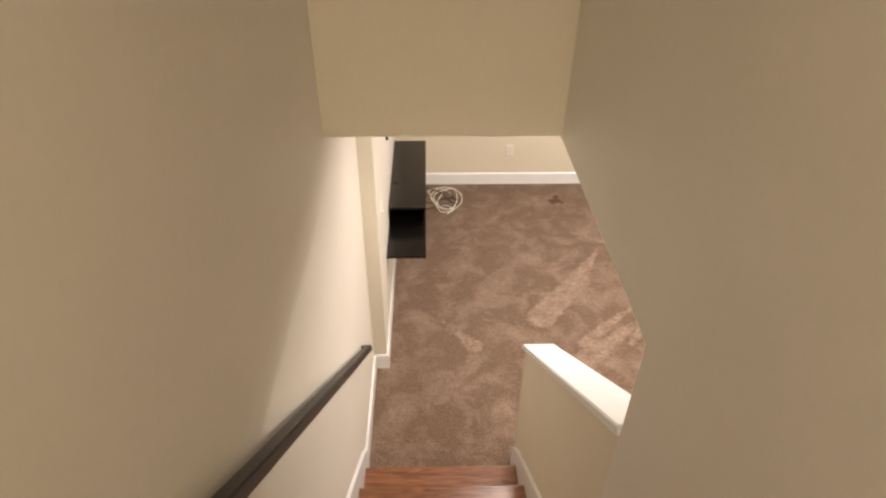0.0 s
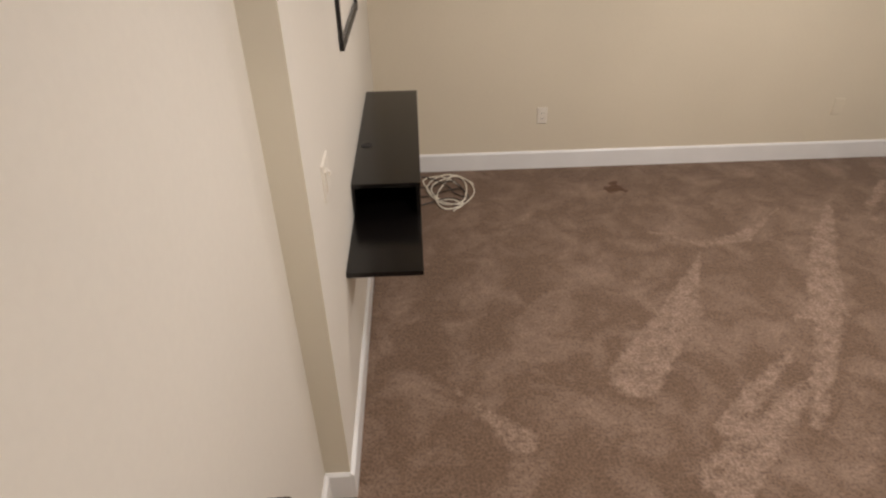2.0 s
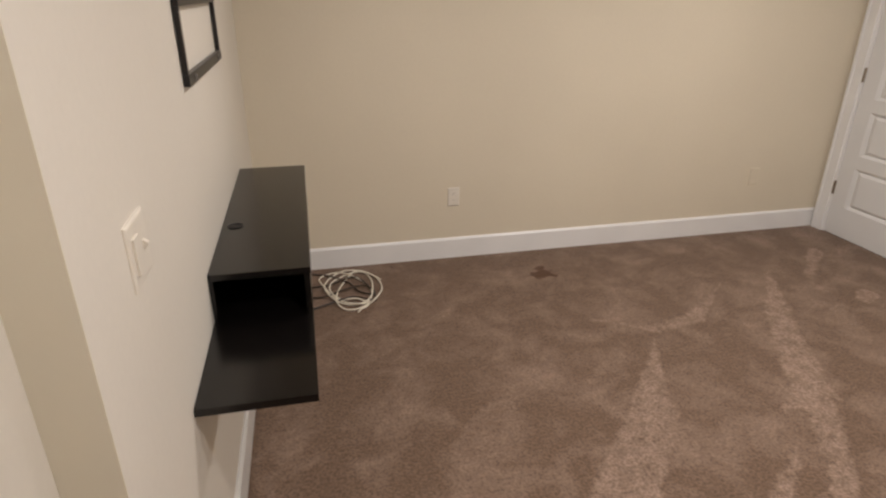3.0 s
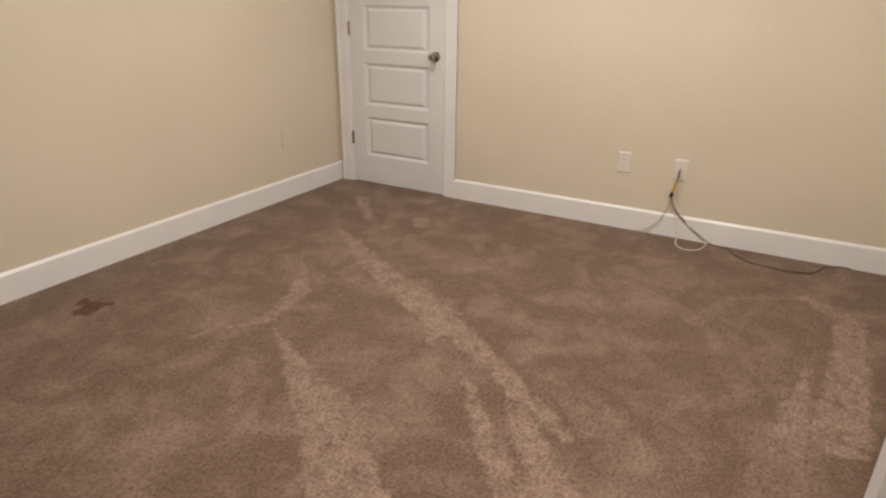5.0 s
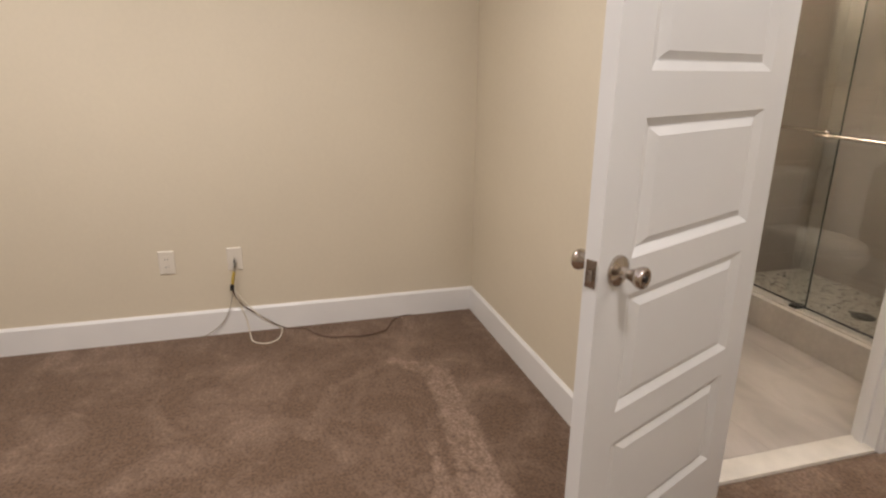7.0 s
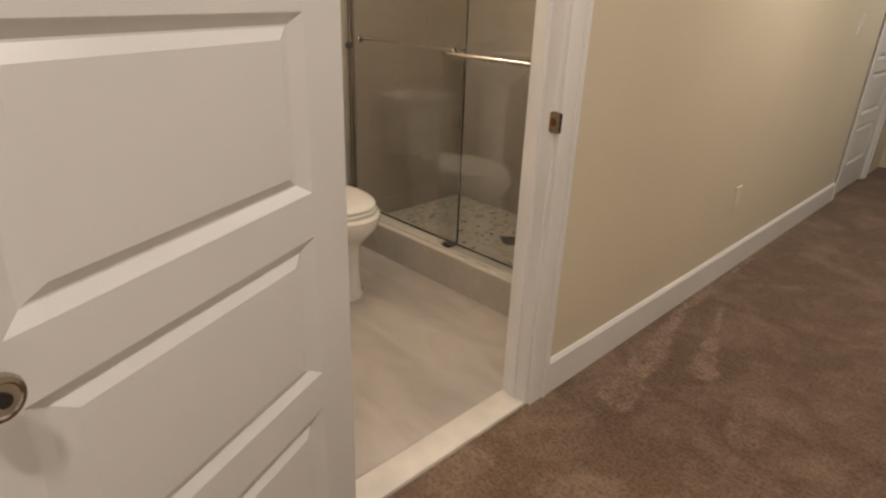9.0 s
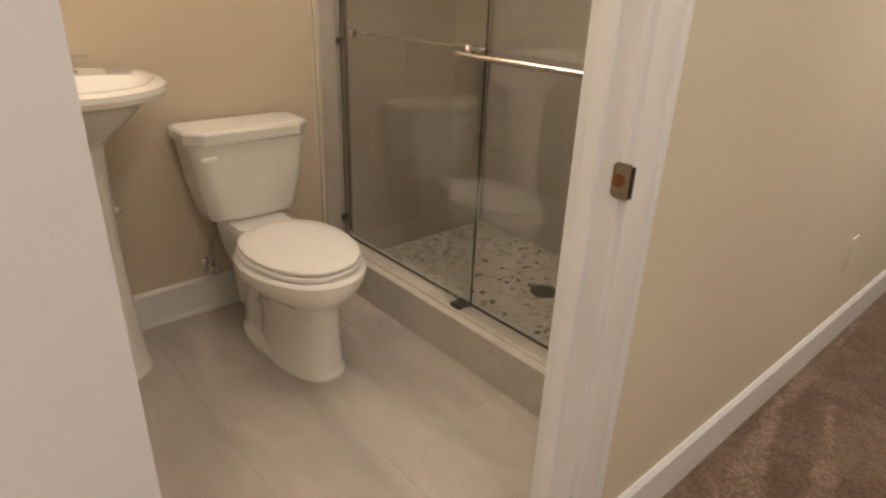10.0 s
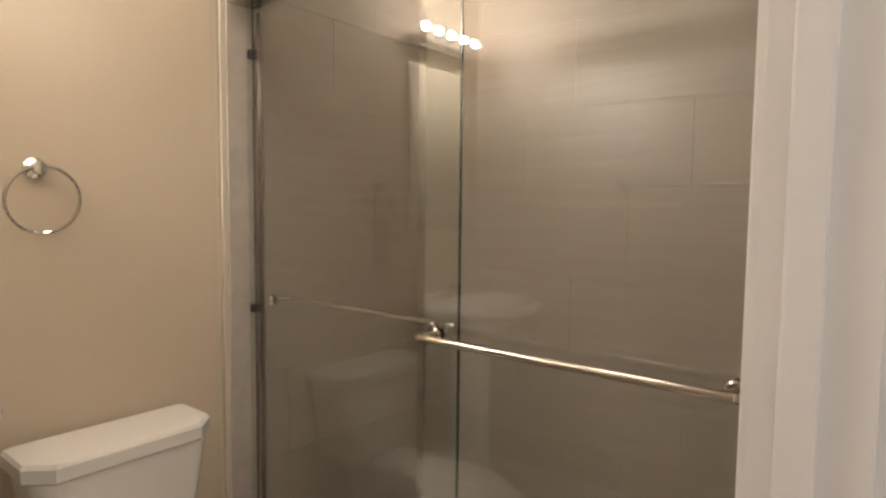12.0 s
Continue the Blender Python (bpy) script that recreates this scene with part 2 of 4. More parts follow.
def carpet_mat():
    m = bpy.data.materials.new("brown_carpet")
    m.use_nodes = True
    nt = m.node_tree
    L = nt.links.new
    b = nt.nodes["Principled BSDF"]
    b.inputs["Roughness"].default_value, b.inputs["Specular IOR Level"].default_value = 0.95, 0.1
    b.inputs["Sheen Weight"].default_value, b.inputs["Sheen Roughness"].default_value = 0.15, 0.5
    geo = nt.nodes.new("ShaderNodeNewGeometry")

    def node(kind, **inputs):
        n = nt.nodes.new(kind)
        for k, v in inputs.items():
            n.inputs[k].default_value = v
        return n

    def maths(op, a, c, clamp=False):
        n = nt.nodes.new("ShaderNodeMath")
        n.operation, n.use_clamp = op, clamp
        for i, v in enumerate((a, c)):
            if isinstance(v, (int, float)):
                n.inputs[i].default_value = v
            else:
                L(v, n.inputs[i])
        return n.outputs[0]

    flat = nt.nodes.new("ShaderNodeVectorMath")
    flat.operation = "MULTIPLY"
    flat.inputs[1].default_value = (1, 1, 0)
    L(geo.outputs["Position"], flat.inputs[0])
    wob = node("ShaderNodeTexNoise", Scale=14.0, Detail=8.0, Roughness=0.65)
    L(flat.outputs[0], wob.inputs["Vector"])
    wob_soft = node("ShaderNodeTexNoise", Scale=3.4, Detail=2.0)
    L(flat.outputs[0], wob_soft.inputs["Vector"])
    wobble = maths("ADD", maths("MULTIPLY", maths("SUBTRACT", wob.outputs["Fac"], 0.5), 0.085), maths("MULTIPLY", maths("SUBTRACT", wob_soft.outputs["Fac"], 0.5), 0.06))
    total = None
    for p0, p1, w0, w1, depth in [(*q, 1.0) for q in STROKES_MIDDLE + STROKES_SIDES] + [(*q, 0.5) for q in STROKES_FAINT]:
        d = Vector((p1[0] - p0[0], p1[1] - p0[1], 0))
        sub = nt.nodes.new("ShaderNodeVectorMath")
        sub.operation = "SUBTRACT"
        sub.inputs[1].default_value = (p0[0], p0[1], 0)
        L(flat.outputs[0], sub.inputs[0])
        dot = nt.nodes.new("ShaderNodeVectorMath")
        dot.operation = "DOT_PRODUCT"
        dot.inputs[1].default_value = d / d.length_squared
        L(sub.outputs[0], dot.inputs[0])
        t = maths("ADD", dot.outputs["Value"], 0.0, True)
        sc = nt.nodes.new("ShaderNodeVectorMath")
        sc.operation = "SCALE"
        sc.inputs[0].default_value = d
        L(t, sc.inputs["Scale"])
        dist = nt.nodes.new("ShaderNodeVectorMath")
        dist.operation = "DISTANCE"
        L(sub.outputs[0], dist.inputs[0])
        L(sc.outputs[0], dist.inputs[1])
        width = maths("ADD", maths("MULTIPLY", t, w1 - w0), w0)
        gap = maths("ADD", maths("SUBTRACT", width, dist.outputs["Value"]), wobble)
        mask = maths("MULTIPLY", maths("MULTIPLY", maths("ADD", gap, 0.002), 42.0, True), depth)
        total = mask if total is None else maths("MAXIMUM", total, mask)
    big = node("ShaderNodeTexNoise", Scale=4.0, Detail=9.0, Roughness=0.66, Distortion=0.5)
    L(flat.outputs[0], big.inputs["Vector"])
    blotch = nt.nodes.new("ShaderNodeMapRange")
    for k, v in (("From Min", 0.45), ("From Max", 0.68), ("To Min", 0.02), ("To Max", 0.66)):
        blotch.inputs[k].default_value = v
    L(big.outputs["Fac"], blotch.inputs["Value"])
    brk = node("ShaderNodeTexNoise", Scale=11.0, Detail=6.0, Roughness=0.7)
    L(flat.outputs[0], brk.inputs["Vector"])
    shred = node("ShaderNodeTexNoise", Scale=34.0, Detail=4.0, Roughness=0.65)
    L(flat.outputs[0], shred.inputs["Vector"])
    broken = maths("MULTIPLY", maths("SUBTRACT", maths("ADD", maths("MULTIPLY", brk.outputs["Fac"], 0.6), maths("MULTIPLY", shred.outputs["Fac"], 0.4)), 0.36), 4.6, True)
    nap = maths("MAXIMUM", maths("MULTIPLY", total, broken), blotch.outputs[0])
    fine = node("ShaderNodeTexNoise", Scale=88.0, Detail=2.0, Roughness=0.6)
    L(flat.outputs[0], fine.inputs["Vector"])
    mid = node("ShaderNodeTexNoise", Scale=28.0, Detail=5.0)
    L(flat.outputs[0], mid.inputs["Vector"])
    mix = nt.nodes.new("ShaderNodeMix")
    mix.data_type = "RGBA"
    mix.inputs["A"].default_value = (0.148, 0.0955, 0.0635, 1)
    mix.inputs["B"].default_value = (0.290, 0.205, 0.154, 1)
    L(nap, mix.inputs["Factor"])
    # fine tone speckle; its dark flecks paint in the shade between tufts
    speck = nt.nodes.new("ShaderNodeMapRange")
    for k, v in (("From Min", 0.32), ("From Max", 0.60), ("To Min", 0.67), ("To Max", 1.15)):
        speck.inputs[k].default_value = v
    L(fine.outputs["Fac"], speck.inputs["Value"])
    patch = nt.nodes.new("ShaderNodeMapRange")
    for k, v in (("From Min", 0.3), ("From Max", 0.7), ("To Min", 0.91), ("To Max", 1.09)):
        patch.inputs[k].default_value = v
    L(mid.outputs["Fac"], patch.inputs["Value"])
    v = nt.nodes.new("ShaderNodeVectorMath")
    v.operation = "SCALE"
    L(mix.outputs["Result"], v.inputs[0])
    L(maths("MULTIPLY", speck.outputs[0], patch.outputs[0]), v.inputs["Scale"])
    # a dark spill near the north wall
    ds = nt.nodes.new("ShaderNodeVectorMath")
    ds.operation = "DISTANCE"
    ds.inputs[1].default_value = (1.600, 4.648, 0)
    L(flat.outputs[0], ds.inputs[0])
    wob2 = node("ShaderNodeTexNoise", Scale=17.0, Detail=5.0)
    L(flat.outputs[0], wob2.inputs["Vector"])
    spot = maths("MULTIPLY", maths("SUBTRACT", maths("ADD", 0.085, maths("MULTIPLY", maths("SUBTRACT", wob2.outputs["Fac"], 0.5), 0.22)), ds.outputs["Value"]), 30.0, True)
    mix2 = nt.nodes.new("ShaderNodeMix")
    mix2.data_type = "RGBA"
    mix2.inputs["B"].default_value = (0.075, 0.034, 0.014, 1)
    L(maths("MULTIPLY", spot, 0.95), mix2.inputs["Factor"])
    L(v.outputs[0], mix2.inputs["A"])
    L(mix2.outputs["Result"], b.inputs["Base Color"])
    pile = node("ShaderNodeTexNoise", Scale=48.0, Detail=5.0)
    L(flat.outputs[0], pile.inputs["Vector"])
    bp = node("ShaderNodeBump", Strength=0.6, Distance=0.008)
    L(maths("ADD", pile.outputs["Fac"], maths("MULTIPLY", fine.outputs["Fac"], 0.6)), bp.inputs["Height"])
    L(bp.outputs[0], b.inputs["Normal"])
    return m


M_CARPET = carpet_mat()


# ---------- mesh helpers ----------
def box(bm, x0, y0, z0, x1, y1, z1, bevel=0.0):
    vs = [bm.verts.new((x, y, z)) for z in (z0, z1) for x, y in ((x0, y0), (x1, y0), (x1, y1), (x0, y1))]
    fs = [bm.faces.new([vs[i] for i in q]) for q in ((3, 2, 1, 0), (4, 5, 6, 7), (0, 1, 5, 4), (1, 2, 6, 5), (2, 3, 7, 6), (3, 0, 4, 7))]
    if bevel:
        es = list({e for f in fs for e in f.edges})
        bmesh.ops.bevel(bm, geom=es, offset=bevel, segments=2, affect="EDGES", profile=0.7)


def prism(bm, poly, axis, a, b):
    """A polygon in the plane across axis, drawn out from a to b."""
    def at(p, s):
        return {"x": (s, p[0], p[1]), "y": (p[0], s, p[1]), "z": (p[0], p[1], s)}[axis]
    v0, v1 = [bm.verts.new(at(p, a)) for p in poly], [bm.verts.new(at(p, b)) for p in poly]
    n = len(poly)
    bm.faces.new(v0)
    bm.faces.new(v1[::-1])
    for i in range(n):
        bm.faces.new((v0[i], v0[(i + 1) % n], v1[(i + 1) % n], v1[i]))


def loft(bm, rings, cap0=True, cap1=True):
    vs = [[bm.verts.new(p) for p in r] for r in rings]
    n = len(vs[0])
    for a, b in zip(vs, vs[1:]):
        for i in range(n):
            bm.faces.new((a[i], a[(i + 1) % n], b[(i + 1) % n], b[i]))
    if cap0:
        bm.faces.new(vs[0][::-1])
    if cap1:
        bm.faces.new(vs[-1])


def lathe(bm, profile, m, seg=20):
    """Profile of (radius, height) turned about z, then placed by m."""
    rings = []
    for r, h in profile:
        rings.append([m @ Vector((max(r, 1e-4) * math.cos(2 * math.pi * i / seg), max(r, 1e-4) * math.sin(2 * math.pi * i / seg), h)) for i in range(seg)])
    loft(bm, rings)


def tube(bm, pts, r, seg=8):
    pts = [Vector(p) for p in pts]
    rings, up = [], Vector((0.13, 0.31, 0.94))
    for i, p in enumerate(pts):
        d = (pts[min(i + 1, len(pts) - 1)] - pts[max(i - 1, 0)]).normalized()
        a = d.cross(up)
        a = (a if a.length > 1e-3 else d.cross(Vector((1, 0, 0)))).normalized()
        c = d.cross(a)
        rings.append([p + r * (math.cos(2 * math.pi * k / seg) * a + math.sin(2 * math.pi * k / seg) * c) for k in range(seg)])
    loft(bm, rings)


def spline(pts, n=8):
    """Points on a smooth line through pts."""
    pts = [Vector(p) for p in pts]
    q = [pts[0]] + pts + [pts[-1]]
    out = []
    for i in range(1, len(q) - 2):
        for k in range(n):
            t = k / n
            a, b, c, d = q[i - 1], q[i], q[i + 1], q[i + 2]
            out.append(0.5 * (2 * b + (c - a) * t + (2 * a - 5 * b + 4 * c - d) * t * t + (3 * b - a - 3 * c + d) * t ** 3))
    return out + [pts[-1]]


def mesh_of(name, bm, material, smooth=False):
    bmesh.ops.recalc_face_normals(bm, faces=bm.faces[:])
    me = bpy.data.meshes.new(name)
    bm.to_mesh(me)
    bm.free()
    me.materials.append(material)
    if smooth:
        me.shade_smooth()
        me.set_sharp_from_angle(angle=radians(35))
    return me


def part(name, bm, material, parent=None, label="", smooth=False):
    ob = new(name, mesh_of(name, bm, material, smooth))
    if parent is not None:
        ob.parent = parent
    if label:
        ob["label"] = label
    return ob


def thing(name, label, category, group="", at=(0, 0, 0), kind=""):
    ob = new(name)
    ob.empty_display_size = 0.05
    ob.location = at
    return tagged(ob, label, category, group, kind)


def structure(name, boxes, material, label, category="wall", bevel=0.0):
    bm = bmesh.new()
    for q in boxes:
        box(bm, *q, bevel)
    return tagged(part(name, bm, material), label, category, kind="structure")


# ---------- structure ----------
TOP = 4.95
structure("floor", [(-0.22, 1.43, -0.1, XE + 0.12, YN + 0.12, 0.0), (0.81, -4.4, -0.1, WX + 0.02, 1.43, 0.0), (WX + 0.02, 1.32, -0.1, XE + 0.12, 1.43, 0.0)], M_CARPET, "brown cut-pile carpet with pale vacuum strokes", "carpet")
structure("wall_north", [(-0.12, YN, 0, XE + 0.12, YN + 0.12, CEIL)], M_CREAM, "cream painted plaster wall with white baseboard")
D1A, D1B = 4.141, 4.876   # closet door leaf
structure("wall_east", [(XE, -1.02, 0, XE + 0.12, D1A - 0.022, CEIL), (XE, D1B + 0.022, 0, XE + 0.12, YN, CEIL), (XE, D1A - 0.022, 2.06, XE + 0.12, D1B + 0.022, CEIL)], M_CREAM, "cream painted wall with a closet doorway")
JOG, SLX = 2.405, -0.088
structure("wall_media", [(-0.215, JOG, 0, 0, YN, CEIL)], M_PALE, "pale painted wall that carries the black shelf")
# thin sheet over the jog's end, a little yellower than wall_media
structure("wall_jog_skin", [(SLX, JOG - 0.003, 0, 0, JOG, CEIL)], M_RETURN, "thin return face, slightly yellower than the pale wall")
structure("wall_stair_outer", [(-0.215, -2.7, 0, SLX, JOG, TOP)], M_PALE, "tall pale painted wall beside the stairs")
SRX0, SRX1 = 0.808, 0.936
OPEN_Y, HEAD_Y = 0.42, 1.494
SLOPE = 0.772


def cap_z(y):
    return 0.970 + (1.658 - y) * SLOPE


bm = bmesh.new()
prism(bm, [(OPEN_Y, 0), (1.643, 0), (1.643, cap_z(1.643) - 0.032), (OPEN_Y, cap_z(OPEN_Y) - 0.032)], "x", SRX0, SRX1)
tagged(part("wall_stair_half", bm, M_CREAM), "cream half wall with a sloping top beside the stairs", "wall", kind="structure")
structure("wall_stair_inner", [(SRX0, -2.7, 0, SRX1, OPEN_Y, TOP), (SRX0, OPEN_Y, CEIL - 0.024, SRX1, HEAD_Y + 0.12, TOP)], M_PALE, "painted wall between stairs and corridor")
structure("wall_header", [(SLX, HEAD_Y - 0.004, CEIL - 0.010, SRX0, HEAD_Y + 0.12, TOP)], M_CREAM, "painted header above the foot of the stairs")
structure("wall_stair_back", [(-0.215, -2.82, 0, SRX1, -2.7, TOP)], M_PALE, "painted wall behind the upper landing")
structure("ceiling_stair", [(-0.215, -2.82, TOP, SRX1, HEAD_Y + 0.12, TOP + 0.1)], M_CEIL, "white painted stairwell ceiling", "ceiling")
structure("ceiling", [(-0.215, HEAD_Y + 0.12, CEIL, XE + 0.12, YN + 0.12, CEIL + 0.12), (SRX1, -4.5, CEIL, XE + 0.12, HEAD_Y + 0.12, CEIL + 0.12)], M_CEIL, "flat white painted basement ceiling", "ceiling")
NOOK = 1.405
structure("wall_nook", [(WX, NOOK - 0.12, 0, XE, NOOK, CEIL)], M_CREAM, "cream painted wall of the bathroom block")
J0, J1 = 0.442, 1.178      # clear bathroom opening
K0, K1 = -3.80, -3.05      # far corridor door
H = 2.045
structure("wall_bath", [(WX, J1 + 0.02, 0, WX + WT, NOOK - 0.12, CEIL), (WX, K1 + 0.02, 0, WX + WT, J0 - 0.02, CEIL), (WX, -4.4, 0, WX + WT, K0 - 0.02, CEIL),
                        (WX, J0 - 0.02, H + 0.02, WX + WT, J1 + 0.02, CEIL), (WX, K0 - 0.02, H + 0.02, WX + WT, K1 + 0.02, CEIL)], M_CREAM, "cream painted corridor wall with the bathroom doorway")
structure("wall_corridor_end", [(SRX1, -4.52, 0, WX + WT, -4.4, CEIL), (SRX0, -4.52, 0, SRX1, -2.82, CEIL)], M_CREAM, "cream painted end wall of the corridor")
structure("wall_closet_back", [(WX + WT, K0 - 0.02, 0, WX + WT + 0.1, K1 + 0.02, CEIL)], M_CREAM, "painted wall behind the far door")
BXW = WX + WT              # bathroom side of the wall
YB = -0.90                 # back of the shower
structure("wall_bath_south", [(BXW, YB - 0.12, 0, XE, YB - 0.012, CEIL)], M_GROUT, "grouted backing wall of the shower")
# bathroom faces carry their own paint, as thin plaster skins
structure("wall_bath_skin", [(XE - 0.004, 0.06, 0, XE, NOOK - 0.12, CEIL), (BXW, NOOK - 0.124, 0, XE - 0.004, NOOK - 0.12, CEIL)], M_BATH, "warm beige painted bathroom wall")


def baseboard(name, x0, y0, x1, y1, side, h=0.132, d=0.014, z=0.0):
    """A run of baseboard on a wall's face, standing out to side (unit x, y)."""
    bm = bmesh.new()
    prof = [(0, 0), (d, 0), (d, h - 0.012), (d * 0.55, h - 0.003), (d * 0.4, h), (0, h)]
    a, b = [], []
    for s, hh in prof:
        a.append((x0 + side[0] * s, y0 + side[1] * s, z + hh))
        b.append((x1 + side[0] * s, y1 + side[1] * s, z + hh))
    loft(bm, [a, b])
    return tagged(part(name, bm, M_TRIM), "white painted wooden baseboard along the wall", "baseboard", kind="structure")


CW = 0.082
baseboard("baseboard", 0.014, YN, XE, YN, (0, -1))
baseboard("baseboard", 0, JOG - 0.013, 0, YN, (1, 0))
baseboard("baseboard", SLX, JOG, 0.0, JOG, (0, -1))
baseboard("baseboard", SLX, 1.625, SLX, JOG - 0.014, (1, 0))
baseboard("baseboard", XE, NOOK, XE, D1A - 0.012 - CW, (-1, 0))
baseboard("baseboard", WX - 0.014, NOOK, XE - 0.014, NOOK, (0, 1))
baseboard("baseboard", WX, K1 + 0.012 + CW, WX, J0 - 0.012 - CW, (-1, 0))
baseboard("baseboard", WX, J1 + 0.012 + CW, WX, NOOK, (-1, 0))
baseboard("baseboard", SRX1, -4.4, SRX1, 1.643, (1, 0))
baseboard("baseboard", SRX0, 1.643, SRX1 + 0.014, 1.643, (0, 1))
baseboard("baseboard", XE - 0.004, 0.06, XE - 0.004, NOOK - 0.124, (-1, 0), 0.14, 0.014, 0.01)
baseboard("baseboard", BXW, NOOK - 0.124, XE - 0.018, NOOK - 0.124, (0, -1), 0.14, 0.014, 0.01)
baseboard("baseboard", XE - 0.018, 0.06, XE - 0.018, NOOK - 0.138, (-1, 0), 0.016, 0.008, 0.01)


def casing(name, face, side, ya, yb, h, both=True):
    """Door casing round an opening ya to yb in a wall across x, with jamb liners."""
    top = thing(name, "white painted moulded door casing", "door casing", kind="structure")
    for y0, y1 in ((ya - 0.012 - CW, ya - 0.012), (yb + 0.012, yb + 0.012 + CW)):
        bm = bmesh.new()
        box(bm, min(face, face + side * 0.013), y0, 0, max(face, face + side * 0.013), y1, h + 0.012 + CW, 0.003)
        o = y0 if y0 < ya else y1 - 0.018
        box(bm, min(face, face + side * 0.020), o, 0, max(face, face + side * 0.020), o + 0.018, h + 0.012 + CW, 0.004)
        part("side_casing", bm, M_TRIM, top)
    bm = bmesh.new()
    box(bm, min(face, face + side * 0.0135), ya - 0.012, h + 0.012, max(face, face + side * 0.0135), yb + 0.012, h + 0.012 + CW, 0.003)
    part("head_casing", bm, M_TRIM, top)
    return top


def jamb(top, x0, x1, ya, yb, h, stop):
    """Liner boards and door stops of an opening."""
    for y0, y1, s in ((ya - 0.02, ya, 1), (yb, yb + 0.02, -1)):
        bm = bmesh.new()
        box(bm, x0, y0, 0, x1, y1, h, 0.002)
        yy = (ya, ya + 0.012) if s > 0 else (yb - 0.012, yb)
        box(bm, stop[0], yy[0], 0, stop[1], yy[1], h - 0.002, 0.003)
        part("jamb", bm, M_TRIM, top)
    bm = bmesh.new()
    box(bm, x0, ya - 0.02, h, x1, yb + 0.02, h + 0.02, 0.002)
    part("head_jamb", bm, M_TRIM, top)


c1 = casing("trim_closet", XE, -1, D1A - 0.004, D1B + 0.004, 2.045)
jamb(c1, XE - 0.001, XE + 0.12, D1A - 0.002, D1B + 0.002, 2.045, (XE + 0.045, XE + 0.085))
c2 = casing("trim_bath", WX, -1, J0, J1, H)
jamb(c2, WX - 0.001, BXW + 0.001, J0, J1, H, (WX + 0.040, WX + 0.072))
c2b = casing("trim_bath_inside", BXW, 1, J0 - 0.008, J1 + 0.008, H)
c3 = casing("trim_far_door", WX, -1, K0, K1, H)
jamb(c3, WX - 0.001, BXW + 0.001, K0, K1, H, (WX + 0.040, WX + 0.072))

# strike plate on the bathroom jamb
sp = thing("strike_plate", "satin nickel strike plate on the white door jamb", "strike plate")
bm = bmesh.new()
prism(bm, [(WX - 0.019, 0.908), (WX + 0.007, 0.908), (WX + 0.013, 0.914), (WX + 0.013, 0.960), (WX + 0.007, 0.966), (WX - 0.019, 0.966)], "y", J0, J0 + 0.0025)
part("plate", bm, M_NICKEL, sp)
bm = bmesh.new()
prism(bm, [(WX - 0.019, J0 + 0.0025), (WX - 0.021, J0 + 0.0015), (WX - 0.0225, J0 - 0.001), (WX - 0.023, J0 - 0.004), (WX - 0.0215, J0 - 0.004), (WX - 0.021, J0 - 0.001), (WX - 0.020, J0), (WX - 0.019, J0)], "z", 0.911, 0.963)
# black steel on the nickel lip paints in the dark its curve reflects
part("lip", bm, M_IRON, sp, "curved lip, colour darkened for its dim reflection")
bm = bmesh.new()
lathe(bm, [(0.0115, 0), (0.0115, 0.0012)], Matrix.Translation((WX + 0.001, J0 + 0.0025, 0.937)) @ Matrix.Rotation(radians(-90), 4, "X"), 8)
part("latch_hole", bm, M_RAWWOOD, sp)
for zz in (0.917, 0.957):
    bm = bmesh.new()
    lathe(bm, [(0.0026, 0), (0.0026, 0.0008)], Matrix.Translation((WX - 0.003, J0 + 0.0025, zz)) @ Matrix.Rotation(radians(-90), 4, "X"), 10)
    part("screw", bm, M_SLOTTED, sp)


# ---------- doors ----------
PANELS = [(0.197, 0.474), (0.554, 0.837), (0.916, 1.201), (1.288, 1.576), (1.658, 1.915)]
DW, DH, DT = 0.735, 2.02, 0.035


def door_mesh(name):
    """A five panel leaf: x from the hinge, y through the thickness, z up."""
    bm = bmesh.new()
    cols = [0, 0.108, DW - 0.108, DW]
    rows = [0.0] + [v for p in PANELS for v in p] + [DH]
    for y, s in ((0.0, 1), (DT, -1)):
        for r in range(len(rows) - 1):
            for c in range(3):
                x0, x1, z0, z1 = cols[c], cols[c + 1], rows[r], rows[r + 1]
                if c == 1 and r % 2 == 1:
                    rings = []
                    for inset, depth in ((0, 0), (0.002, 0.001), (0.018, 0.011), (0.021, 0.011), (0.038, 0.002)):
                        yy = y + s * depth
                        side = inset * 1.5
                        rings.append([(x0 + side, yy, z0 + inset), (x1 - side, yy, z0 + inset), (x1 - side, yy, z1 - inset), (x0 + side, yy, z1 - inset)])
                    loft(bm, rings, cap0=False)
                else:
                    bm.faces.new([bm.verts.new(p) for p in ((x0, y, z0), (x1, y, z0), (x1, y, z1), (x0, y, z1))])
    for a, b in (((0, 0), (0, DT)), ((DW, DT), (DW, 0))):
        bm.faces.new([bm.verts.new(p) for p in ((a[0], a[1], 0), (b[0], b[1], 0), (b[0], b[1], DH), (a[0], a[1], DH))])
    for z in (0, DH):
        bm.faces.new([bm.verts.new(p) for p in ((0, 0, z), (DW, 0, z), (DW, DT, z), (0, DT, z))])
    bmesh.ops.remove_doubles(bm, verts=bm.verts[:], dist=1e-5)
    return mesh_of(name, bm, M_DOOR)


LEAF = door_mesh("leaf")
